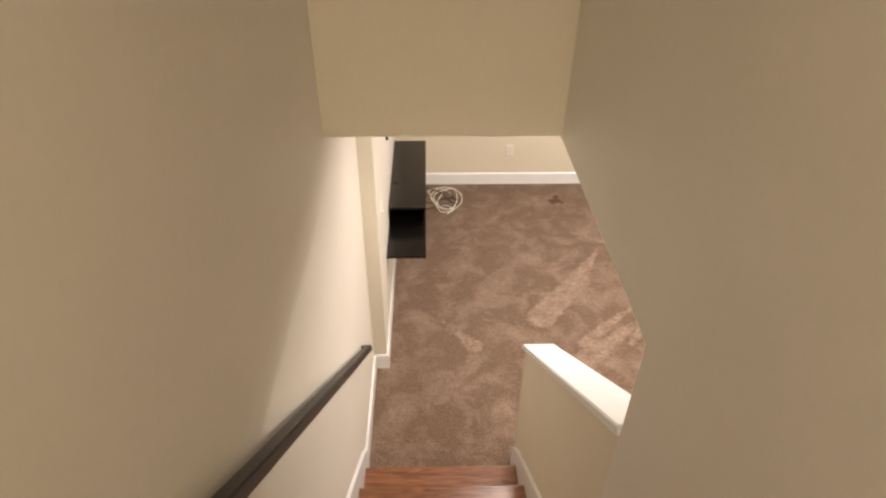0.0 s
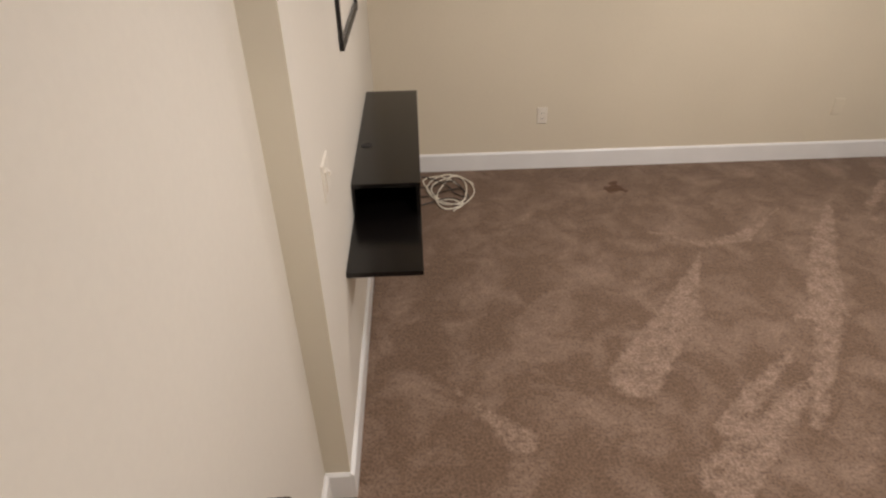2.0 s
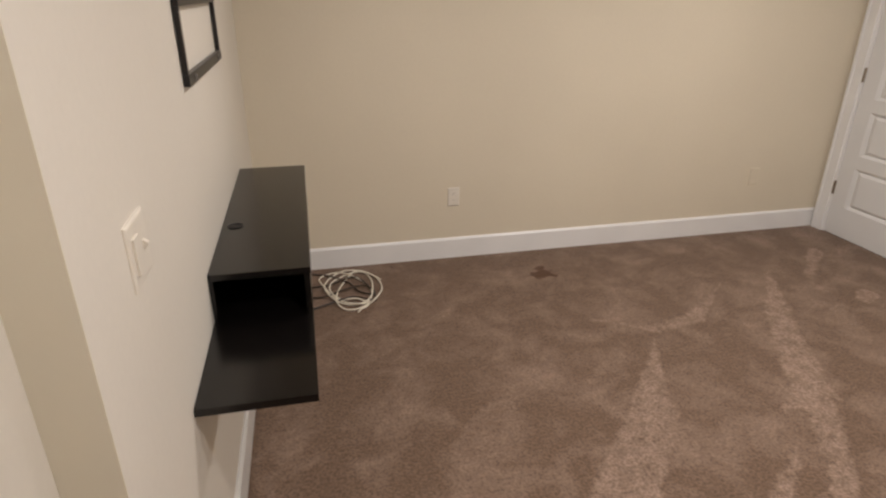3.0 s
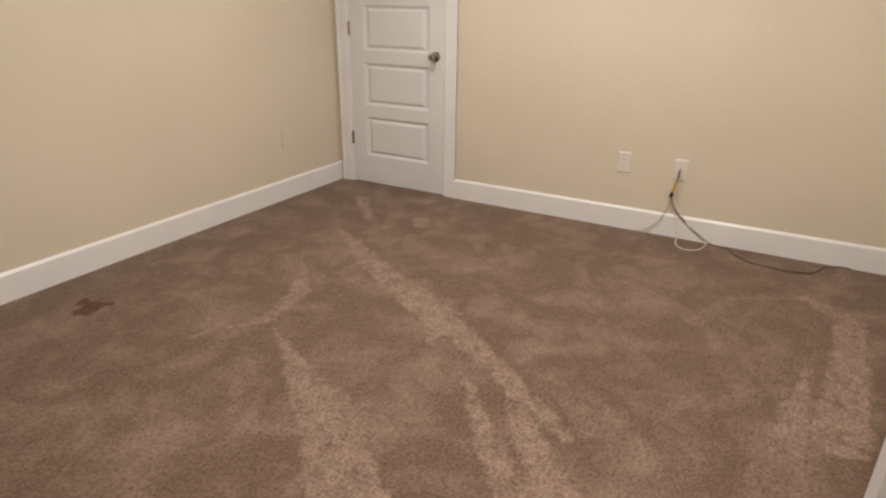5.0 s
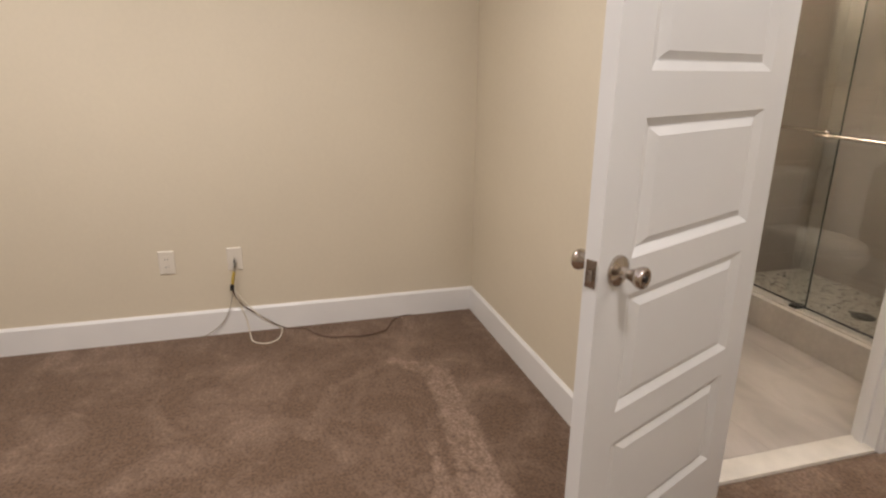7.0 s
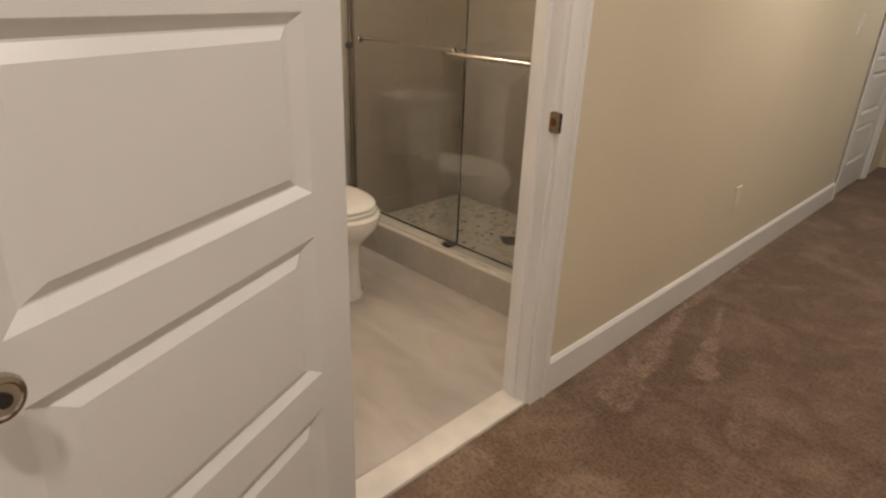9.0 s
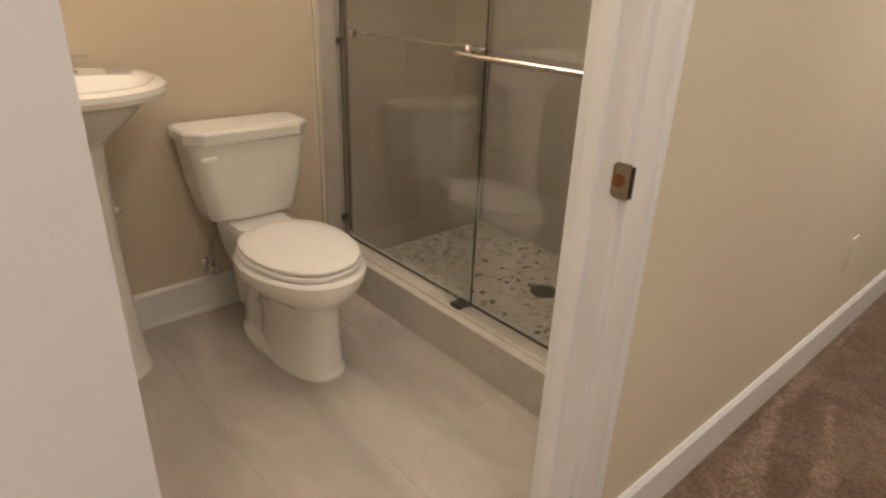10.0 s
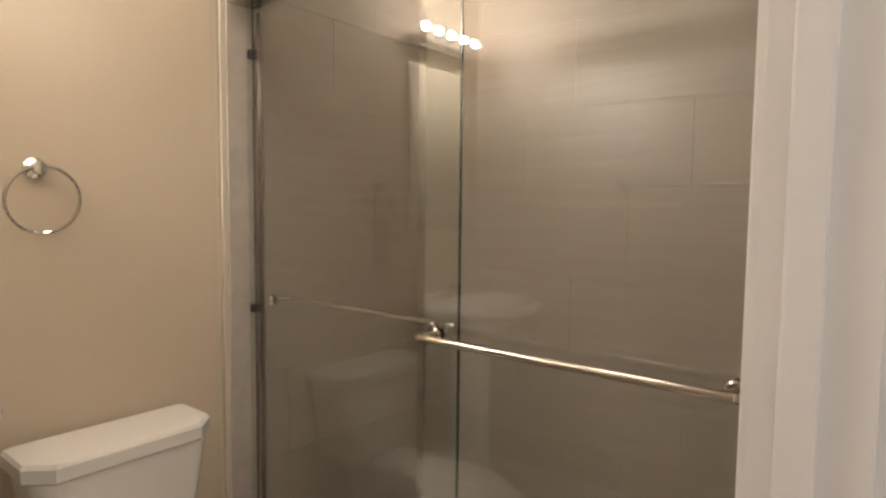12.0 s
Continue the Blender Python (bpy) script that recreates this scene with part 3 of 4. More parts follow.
KNOB = [(0.033, 0), (0.033, 0.004), (0.031, 0.008), (0.022, 0.011), (0.0125, 0.014), (0.0105, 0.022), (0.0115, 0.032), (0.0155, 0.041), (0.0205, 0.049), (0.0232, 0.056), (0.0232, 0.061), (0.0205, 0.065), (0.0165, 0.066), (0.0150, 0.0645), (0.0, 0.0645)]


def door(name, label, m, hinge_y, latch=False):
    top = thing(name, label, "door", kind="structure")
    top.matrix_world = m
    leaf = new("leaf", LEAF)
    leaf.parent = top
    for y, s in ((0, -1), (DT, 1)):
        bm = bmesh.new()
        lathe(bm, KNOB, Matrix.Translation((DW - 0.062, y, 0.901)) @ Matrix.Rotation(radians(-90 * s), 4, "X"), 24)
        k = part("door_knob", bm, M_NICKEL, top, "satin nickel round door knob", True)
        bm = bmesh.new()
        lathe(bm, [(0.007, 0), (0.007, 0.003), (0.004, 0.0035)], Matrix.Translation((DW - 0.062, y + s * 0.0645, 0.901)) @ Matrix.Rotation(radians(-90 * s), 4, "X"), 12)
        part("lock_button", bm, M_IRON, k)
    if latch:
        bm = bmesh.new()
        box(bm, DW, 0.005, 0.873, DW + 0.002, DT - 0.005, 0.931, 0.0015)
        p = part("latch_plate", bm, M_NICKEL, top, "satin nickel latch plate")
        bm = bmesh.new()
        prism(bm, [(0.010, 0), (0.025, 0), (0.025, 0.012), (0.022, 0.012)], "z", 0.890, 0.914)
        for v in bm.verts:
            v.co = Vector((DW + 0.002 + v.co.y, v.co.x, v.co.z))
        part("latch_bolt", bm, M_NICKEL, p)
    for z in (0.27, 1.01, 1.75):
        bm = bmesh.new()
        lathe(bm, [(0.006, 0), (0.0085, 0.002), (0.0085, 0.088), (0.006, 0.09)], Matrix.Translation((-0.004, hinge_y, z)), 10)
        box(bm, -0.001, min(hinge_y, DT / 2), z, 0.0005, max(hinge_y, DT / 2), z + 0.09)
        part("hinge", bm, M_NICKEL, top, "satin nickel butt hinge")
    return top


# closed closet door: hinge at the north end, leaf runs south, room face at local y = 0 or DT
door("door_1", "closed white five-panel closet door with nickel knob", pose(XE + 0.004, D1B, 0.005, 0, 0, -90), -0.005)
LEAF_ANGLE = math.degrees(math.atan2(0.680, -0.294))
door("door_2", "white five-panel bathroom door standing wide open", pose(2.084, 1.175, 0.016, 0, 0, LEAF_ANGLE) @ pose(0, -DT, 0), -0.005, True)
door("door_3", "closed white five-panel door along the corridor", pose(WX + 0.003, K1 - 0.003, 0.016, 0, 0, -90), -0.005)


# ---------- stairs ----------
RISE, RUN, NOSE0, NSTEP = 0.19, 0.246, 1.465, 14
stairs = thing("staircase", "red oak stairs with white skirt boards down to the carpet", "stairs", kind="structure")
for k in range(NSTEP):
    z, y = RISE * (k + 1), NOSE0 - k * RUN
    bm = bmesh.new()
    box(bm, SLX + 0.018, y - RUN - 0.03, z - 0.026, SRX0 - 0.018, y, z, 0.009)
    part("tread", bm, M_OAK, stairs)
    bm = bmesh.new()
    box(bm, SLX + 0.018, y - 0.045, z - RISE, SRX0 - 0.018, y - 0.025, z - 0.026)
    part("riser", bm, M_OAK, stairs)
for x0, x1 in ((SLX, SLX + 0.018), (SRX0 - 0.018, SRX0)):
    bm = bmesh.new()
    ytop, ybot = NOSE0 - 13 * RUN, 1.625
    zt = 0.275 + (1.505 - ytop) * SLOPE
    poly = [(ybot, 0), (ybot, 0.135), (ybot - 0.03, 0.175), (1.505, 0.275), (ytop, zt), (ytop, zt - 0.5), (1.37, 0)]
    prism(bm, poly, "x", x0, x1)
    part("skirt_board", bm, M_TRIM, stairs, "white painted skirt board")
structure("floor_landing", [(SLX, -2.7, RISE * 14 - 0.12, SRX0, NOSE0 - 13 * RUN - 0.02, RISE * 14 - 0.002)], M_OAK, "oak boards of the upper landing", "floor")

# sloping cap of the half wall
bm = bmesh.new()
prism(bm, [(1.658, cap_z(1.658) - 0.030), (1.658, cap_z(1.658)), (OPEN_Y, cap_z(OPEN_Y)), (OPEN_Y, cap_z(OPEN_Y) - 0.030)], "x", 0.791, 0.953)
bmesh.ops.bevel(bm, geom=bm.edges[:], offset=0.004, segments=2, affect="EDGES")
prism(bm, [(1.650, cap_z(1.650) - 0.046), (1.650, cap_z(1.650) - 0.031), (OPEN_Y, cap_z(OPEN_Y) - 0.031), (OPEN_Y, cap_z(OPEN_Y) - 0.046)], "x", 0.800, 0.944)
tagged(part("trim_half_wall_cap", bm, M_TRIM), "white painted sloping cap board on the half wall", "cap board", kind="structure")

# handrail
hr = thing("handrail", "dark stained square wooden handrail on the stair wall", "handrail")


def rail_z(y):
    return 0.730 + (1.905 - y) * 0.826


bm = bmesh.new()
prism(bm, [(1.905, rail_z(1.905) - 0.048), (1.905, rail_z(1.905)), (-1.6, rail_z(-1.6)), (-1.6, rail_z(-1.6) - 0.048)], "x", -0.070, -0.033)
bmesh.ops.bevel(bm, geom=bm.edges[:], offset=0.004, segments=2, affect="EDGES")
part("rail", bm, M_RAIL, hr)
bm = bmesh.new()
prism(bm, [(1.904, rail_z(1.904) - 0.046), (1.904, rail_z(1.904) - 0.003), (1.867, rail_z(1.867) - 0.003), (1.867, rail_z(1.867) - 0.046)], "x", SLX, -0.068)
part("wall_return", bm, M_RAIL, hr)
for y in (-0.25, -1.3):
    bm = bmesh.new()
    z = rail_z(y) - 0.045
    lathe(bm, [(0.026, 0), (0.026, 0.004), (0.008, 0.008)], Matrix.Translation((SLX, y, z - 0.05)) @ Matrix.Rotation(radians(90), 4, "Y"), 16)
    tube(bm, spline([(SLX + 0.004, y, z - 0.05), (SLX + 0.035, y, z - 0.045), (-0.052, y, z - 0.02), (-0.052, y, z)]), 0.006)
    part("bracket", bm, M_IRON, hr, "black steel rail bracket", True)


# ---------- lights fittings ----------
for cx, cy, watts, colour in CANS:
    can = thing("recessed_light", "round white recessed ceiling light, switched on", "ceiling light", "recessed ceiling lights", (cx, cy, CEIL))
    bm = bmesh.new()
    lathe(bm, [(0.062, 0.0), (0.085, 0.0), (0.085, -0.004), (0.066, -0.010), (0.062, -0.004)], Matrix.Identity(4), 28)
    part("trim_ring", bm, M_TRIM, can, "", True)
    bm = bmesh.new()
    lathe(bm, [(0.061, -0.002), (0.061, -0.005)], Matrix.Identity(4), 28)
    part("lens", bm, M_LENS, can, "glowing frosted lens")
# added fitting for the landing fill; no such light is known there
fx = thing("landing_light", "round white ceiling light added out of view above the upper landing", "ceiling light", at=(0.35, -1.9, TOP))
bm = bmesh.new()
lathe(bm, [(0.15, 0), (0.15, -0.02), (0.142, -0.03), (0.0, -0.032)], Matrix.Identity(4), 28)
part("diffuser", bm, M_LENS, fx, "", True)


fx = thing("flush_ceiling_light", "round white flush ceiling light in the bathroom, switched on", "ceiling light", at=(BATH_X, BATH_Y, CEIL))
bm = bmesh.new()
lathe(bm, [(0.135, 0), (0.135, -0.018), (0.128, -0.026), (0.0, -0.028)], Matrix.Identity(4), 28)
part("diffuser", bm, M_LENS, fx, "", True)


# ---------- media wall ----------
shelf = thing("media_shelf", "black wood wall shelf with an open-ended box on a longer board", "shelf")
SX, SY0, SY1, SYB = 0.282, 2.845, 4.383, 3.253
bm = bmesh.new()
box(bm, 0.001, SY0, 0.639, SX, SY1, 0.660, 0.002)
part("lower_board", bm, M_BLACK, shelf)
bm = bmesh.new()
box(bm, 0.001, SYB, 0.787, SX + 0.002, SY1, 0.807, 0.002)
part("top_board", bm, M_BLACK, shelf)
bm = bmesh.new()
box(bm, SX - 0.018, SYB + 0.002, 0.660, SX - 0.001, SY1 - 0.002, 0.787, 0.001)
part("front_panel", bm, M_BLACK, shelf)
bm = bmesh.new()
box(bm, 0.012, 3.82, 0.660, SX - 0.018, 3.838, 0.787)
part("divider", bm, M_BLACK, shelf)
bm = bmesh.new()
box(bm, 0.001, SY1 - 0.018, 0.660, SX - 0.018, SY1 - 0.001, 0.787)
part("end_panel", bm, M_BLACK, shelf)
bm = bmesh.new()
box(bm, 0.001, SYB + 0.004, 0.660, 0.012, SY1 - 0.018, 0.787)
part("back_panel", bm, M_BLACK, shelf)
bm = bmesh.new()
lathe(bm, [(0.026, 0), (0.026, 0.003), (0.020, 0.0045), (0.018, 0.001), (0.0, 0.001)], Matrix.Translation((0.045, 3.640, 0.807)), 20)
part("cable_grommet", bm, M_RUBBER, shelf, "black plastic cable hole ring", True)

mount = thing("tv_mount", "black steel television wall mount frame", "tv mount")
MY0, MY1, MZ0, MZ1 = 3.372, 4.130, 1.304, 1.532
for name, q in (("bottom_rail", (0.002, MY0, MZ0, 0.018, MY1, MZ0 + 0.030)), ("top_rail", (0.002, MY0, MZ1 - 0.030, 0.018, MY1, MZ1)),
                ("upright", (0.002, MY0, MZ0 + 0.030, 0.016, MY0 + 0.022, MZ1 - 0.030)), ("upright", (0.002, MY1 - 0.022, MZ0 + 0.030, 0.016, MY1, MZ1 - 0.030))):
    bm = bmesh.new()
    box(bm, *q, 0.002)
    p = part(name, bm, M_IRON, mount)
    if "rail" in name:
        n = 14
        for i in range(n):
            y = MY0 + 0.04 + i * (MY1 - MY0 - 0.08) / (n - 1)
            bm = bmesh.new()
            zz = q[5] if name == "bottom_rail" else q[2] - 0.001
            box(bm, 0.004, y - 0.014, zz, 0.015, y + 0.014, zz + 0.0012)
            part("slot", bm, M_SLOTTED, p)
for y in (MY0 + 0.1, MY1 - 0.1):
    bm = bmesh.new()
    lathe(bm, [(0.008, 0), (0.008, 0.005), (0.0, 0.006)], Matrix.Translation((0.018, y, MZ0 + 0.015)) @ Matrix.Rotation(radians(90), 4, "Y"), 6)
    part("bolt", bm, M_SLOTTED, mount)


def wall_plate(name, label, category, group, m, w=0.072, h=0.116, kind="outlet"):
    """A wall plate in local x (right), z (up), facing -y."""
    top = thing(name, label, category, group)
    top.matrix_world = m
    bm = bmesh.new()
    rings = []
    for d, inset in ((0, 0), (0.003, 0), (0.0055, 0.003), (0.0062, 0.006)):
        x, z = w / 2 - inset, h / 2 - inset
        rings.append([(-x, -d, -z), (x, -d, -z), (x, -d, z), (-x, -d, z)])
    loft(bm, rings)
    part("plate", bm, M_PLATE, top)
    if kind in ("outlet", "decora"):
        bm = bmesh.new()
        box(bm, -0.017, -0.0085, -0.034, 0.017, -0.006, 0.034, 0.001)
        r = part("receptacle", bm, M_PLATE, top)
        if kind == "outlet":
            for z in (0.019, -0.019):
                for x, hh in ((-0.006, 0.008), (0.006, 0.006)):
                    bm = bmesh.new()
                    box(bm, x - 0.0011, -0.0088, z - hh / 2, x + 0.0011, -0.0084, z + hh / 2)
                    part("slot", bm, M_SLOT, r)
    if kind == "blank":
        for z in (-0.042, 0.042):
            bm = bmesh.new()
            lathe(bm, [(0.0035, 0), (0.003, 0.0012)], Matrix.Translation((0, -0.006, z)) @ Matrix.Rotation(radians(90), 4, "X"), 10)
            part("screw", bm, M_PLATE, top)
    return top


wall_plate("power_outlet", "white power outlet low on the north wall", "outlet", "power outlets", pose(1.142, YN, 0.396))
wall_plate("power_outlet", "white power outlet painted over, by the closet", "outlet", "power outlets", pose(3.235, YN, 0.395), kind="blank").children[0].data.materials[0] = M_CREAM
wall_plate("power_outlet", "white power outlet low on the cream wall", "outlet", "power outlets", pose(XE, 2.949, 0.393, 0, 0, -90))
cable_plate = wall_plate("cable_outlet", "white wall plate with cords hanging from it", "outlet", "", pose(XE, 2.642, 0.389, 0, 0, -90), kind="blank")
wall_plate("power_outlet", "cream power outlet on the corridor wall", "outlet", "power outlets", pose(WX, -1.10, 0.402, 0, 0, -90), kind="decora").children[0].data.materials[0] = M_CREAM
wall_plate("light_switch", "white light switch on the corridor wall", "light switch", "", pose(WX, -2.46, 1.16, 0, 0, -90), kind="decora")

sw = wall_plate("light_switch", "white two-gang light switch plate above the shelf", "light switch", "", pose(0, 2.692, 1.124, 0, 0, 90), 0.118, 0.118, "two")
bm = bmesh.new()
box(bm, -0.042, -0.011, -0.033, -0.009, -0.006, 0.033, 0.0015)
part("rocker", bm, M_PLATE, sw)
bm = bmesh.new()
prism(bm, [(-0.006, -0.010), (-0.015, -0.002), (-0.015, 0.003), (-0.006, 0.010)], "x", 0.020, 0.030)
part("toggle", bm, M_PLATE, sw)


# ---------- loose cords ----------
def cord(name, label, pts, r, material, n=8):
    bm = bmesh.new()
    tube(bm, spline(pts, n), r, 7)
    return tagged(part(name, bm, material, smooth=True), label, "cord")


LOOPS = ((0.50, 4.67, 0.165, 0.225, 0.0), (0.43, 4.70, 0.100, 0.200, 0.5), (0.53, 4.64, 0.120, 0.245, -0.4), (0.49, 4.70, 0.150, 0.150, 0.3))
pts = []
for i in range(38):
    u = i / 38 * (len(LOOPS) - 1)
    p, q, f = LOOPS[int(u)], LOOPS[int(u) + 1], u - int(u)
    lx, ly, ra, rb, tilt = (v + (w - v) * f for v, w in zip(p, q))
    a = 0.4 + i * 0.62
    ex, ey = ra * math.cos(a), rb * math.sin(a)
    pts.append((lx + ex * math.cos(tilt) - ey * math.sin(tilt), ly + ex * math.sin(tilt) + ey * math.cos(tilt), 0.007 + 0.006 * (i % 3)))
pts += [(0.55, 4.47, 0.008), (0.51, 4.43, 0.006), (0.49, 4.40, 0.006)]
cord("white_cable", "coil of white cable lying on the carpet under the shelf", pts, 0.0045, M_WHITECORD, 6)
cord("black_cable", "dark cable in a loose heap on the carpet", [(0.24, 4.92, 0.006), (0.36, 4.86, 0.010), (0.47, 4.74, 0.012), (0.52, 4.62, 0.012), (0.60, 4.58, 0.008), (0.56, 4.68, 0.016), (0.44, 4.66, 0.014), (0.33, 4.60, 0.010), (0.24, 4.62, 0.006)], 0.005, M_BLACKCORD)
cord("black_cable", "dark cable in a loose heap on the carpet", [(0.22, 4.46, 0.006), (0.36, 4.52, 0.012), (0.48, 4.56, 0.016), (0.60, 4.52, 0.008), (0.52, 4.80, 0.014), (0.36, 4.74, 0.012), (0.26, 4.74, 0.006)], 0.005, M_BLACKCORD)
X0 = XE - 0.02
cord("thin_cable", "thin grey cord hanging from the wall plate", [(XE - 0.008, 2.642, 0.40), (X0 - 0.005, 2.647, 0.36), (X0, 2.662, 0.24), (X0, 2.682, 0.15), (X0 - 0.003, 2.722, 0.07), (X0 - 0.01, 2.802, 0.012), (X0 - 0.01, 2.862, 0.006)], 0.0024, M_GREYCORD)
cord("looped_cable", "white cord looping onto the carpet", [(XE - 0.008, 2.637, 0.37), (X0, 2.652, 0.28), (X0, 2.647, 0.19), (X0 - 0.005, 2.612, 0.08), (X0 - 0.05, 2.597, 0.012), (3.648, 2.582, 0.005), (3.608, 2.522, 0.005), (3.648, 2.462, 0.005), (3.738, 2.442, 0.012), (X0, 2.462, 0.02), (X0 - 0.002, 2.542, 0.08), (X0 - 0.002, 2.622, 0.18), (X0, 2.657, 0.24)], 0.003, M_WHITECORD)
cord("loose_cable", "brown cord trailing along the carpet edge", [(XE - 0.008, 2.642, 0.39), (X0 - 0.004, 2.647, 0.34), (X0, 2.662, 0.24), (X0, 2.632, 0.16), (X0, 2.552, 0.09), (X0 - 0.003, 2.462, 0.025), (3.753, 2.402, 0.006), (3.738, 2.332, 0.006), (3.658, 2.282, 0.006), (3.598, 2.212, 0.006), (3.583, 2.122, 0.006), (3.573, 2.042, 0.006), (3.608, 1.932, 0.006), (3.708, 1.882, 0.006), (3.763, 1.822, 0.006), (3.768, 1.762, 0.006)], 0.0030, M_BROWNCORD)
plug = thing("cord_connector", "yellow and black connector on the hanging cords", "connector")
bm = bmesh.new()
tube(bm, [(X0 - 0.004, 2.650, 0.33), (X0 - 0.004, 2.656, 0.30), (X0 - 0.004, 2.662, 0.268)], 0.0075)
part("yellow_body", bm, M_YELLOW, plug, "", True)
bm = bmesh.new()
tube(bm, [(X0 - 0.004, 2.664, 0.262), (X0 - 0.004, 2.667, 0.235)], 0.010)
part("black_body", bm, M_RUBBER, plug, "", True)
bm = bmesh.new()
box(bm, X0 - 0.004, 2.639, 0.350, X0 + 0.008, 2.648, 0.388, 0.002)
part("jack", bm, M_IRON, plug)


# ---------- bathroom structure ----------
FZ = 0.010                 # top of the bathroom tiles
CURB_F, CURB_B, CURB_Z = 0.045, -0.095, 0.172
structure("floor_bath_bed", [(BXW - 0.03, YB - 0.012, -0.1, XE, NOOK - 0.12, FZ - 0.0012)], M_FGROUT, "grey grout between the floor tiles", "floor")
bath_floor = bpy.data.objects["floor_bath_bed"]


def tile_mesh(name, w, h, t, bev, material):
    bm = bmesh.new()
    rings = []
    for z, i in ((0, 0), (t - bev, 0), (t, bev)):
        x, y = w / 2 - i, h / 2 - i
        rings.append([(-x, -y, z), (x, -y, z), (x, y, z), (-x, y, z)])
    loft(bm, rings, cap0=False)
    return mesh_of(name, bm, material)


TILES = {}


def tile(parent, material, m, w, h, t=0.006, name="tile"):
    key = (round(w, 3), round(h, 3), t, material.name)
    if key not in TILES:
        TILES[key] = tile_mesh(name, w, h, t, 0.0006 if t < 0.004 else 0.0012, material)
    ob = new(name, TILES[key])
    ob.matrix_world = m
    ob.parent = parent


structure("threshold_bath", [(WX - 0.002, J0, -0.02, WX + 0.095, J1, 0.014)], M_SADDLE, "white marble threshold in the bathroom doorway", "threshold", 0.004)

# shower curb: a tiled core with a front and a top course
structure("curb_core", [(BXW, CURB_B + 0.008, 0, XE - 0.012, CURB_F - 0.008, CURB_Z - 0.008)], M_GROUT, "mortar core of the shower curb", "curb")
curb = bpy.data.objects["curb_core"]
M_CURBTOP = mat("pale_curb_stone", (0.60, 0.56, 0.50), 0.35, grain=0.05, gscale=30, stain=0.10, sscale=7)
TW, TH, JT = 0.605, 0.300, 0.0018
cuts = [BXW + 0.001, 2.33, XE - 0.013]
for a, b in zip(cuts, cuts[1:]):
    w = b - a - 0.002
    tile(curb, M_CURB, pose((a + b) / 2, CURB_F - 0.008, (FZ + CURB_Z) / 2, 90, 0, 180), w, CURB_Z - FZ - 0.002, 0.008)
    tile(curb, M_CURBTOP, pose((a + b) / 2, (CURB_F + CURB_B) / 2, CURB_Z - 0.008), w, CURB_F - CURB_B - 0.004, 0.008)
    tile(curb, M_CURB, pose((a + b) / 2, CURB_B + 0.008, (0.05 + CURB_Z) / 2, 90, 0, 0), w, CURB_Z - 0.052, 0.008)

# tiled edge of the shower on the east wall
structure("trim_tile_edge", [(XE - 0.018, -0.062, CURB_Z, XE - 0.004, 0.026, CEIL)], M_TRIMTILE, "grey bullnose tile edge beside the shower", "tile trim", 0.004)
structure("trim_caulk", [(XE - 0.013, 0.026, CURB_Z, XE - 0.004, 0.044, CEIL)], M_CAULK, "cream caulk line along the tile edge", "tile trim", 0.003)
structure("wall_shower_east", [(XE - 0.010, YB, 0.0, XE - 0.002, -0.062, CEIL)], M_GROUT, "grout bed of the shower side wall", "wall")
structure("wall_shower_west", [(BXW, YB, 0.0, BXW + 0.008, -0.02, CEIL)], M_GROUT, "grout bed of the other shower side wall", "wall")
shower_e, shower_w, shower_s = (bpy.data.objects[n] for n in ("wall_shower_east", "wall_shower_west", "wall_bath_south"))


def tile_wall(parent, put, length, z0, z1, phase):
    """Courses of half-lapped tiles over a wall; put(s, z) gives the pose at s along the wall."""
    row, z = 0, z0
    while z < z1 - 0.01:
        h = min(TH, z1 - z)
        s = -((phase + (row % 3) * TW / 3) % TW)
        while s < length - 0.005:
            a, b = max(s, 0), min(s + TW, length)
            if b - a > 0.01:
                tile(parent, M_WTILE, put((a + b) / 2, z + h / 2), b - a - 0.0008, h - 0.0008, 0.003)
            s += TW
        z += TH
        row += 1


tile_wall(shower_s, lambda s, z: pose(BXW + s, YB - 0.012, z, 90, 0, 180), XE - BXW, 0.168 - TH, CEIL, 0.352)
tile_wall(shower_e, lambda s, z: pose(XE - 0.010, YB + s, z, 90, 0, -90), 0.836, 0.168 - TH, CEIL, 0.1)
tile_wall(shower_w, lambda s, z: pose(BXW + 0.008, YB + s, z, 90, 0, 90), 0.88, 0.168 - TH, CEIL, 0.1)

# pebble floor of the shower with its drain
SZ = 0.045
structure("floor_shower", [(BXW + 0.008, YB, 0.005, XE - 0.012, CURB_B + 0.008, SZ)], M_PGROUT, "pale grout of the pebble shower floor", "floor")
shower_floor = bpy.data.objects["floor_shower"]
random.seed(11)
DRAIN = Vector((3.033, -0.554))


def pebble_rings(cx, cy, z, rx, ry, a, h, n=8):
    ca, sa = math.cos(a), math.sin(a)
    out = []
    for k, d in ((1.0, 0.0), (0.86, 0.7 * h), (0.45, h)):
        out.append([(cx + k * (rx * math.cos(t) * ca - ry * math.sin(t) * sa), cy + k * (rx * math.cos(t) * sa + ry * math.sin(t) * ca), z + d) for t in (2 * math.pi * i / n for i in range(n))])
    return out


SHAPES = []
for i in range(7):
    bm = bmesh.new()
    loft(bm, pebble_rings(0, 0, 0, random.uniform(0.015, 0.021), random.uniform(0.010, 0.014), 0, 0.004), cap0=False)
    SHAPES.append(mesh_of("pebble", bm, M_PEBBLE, True))
spots = []
yy = YB + 0.016
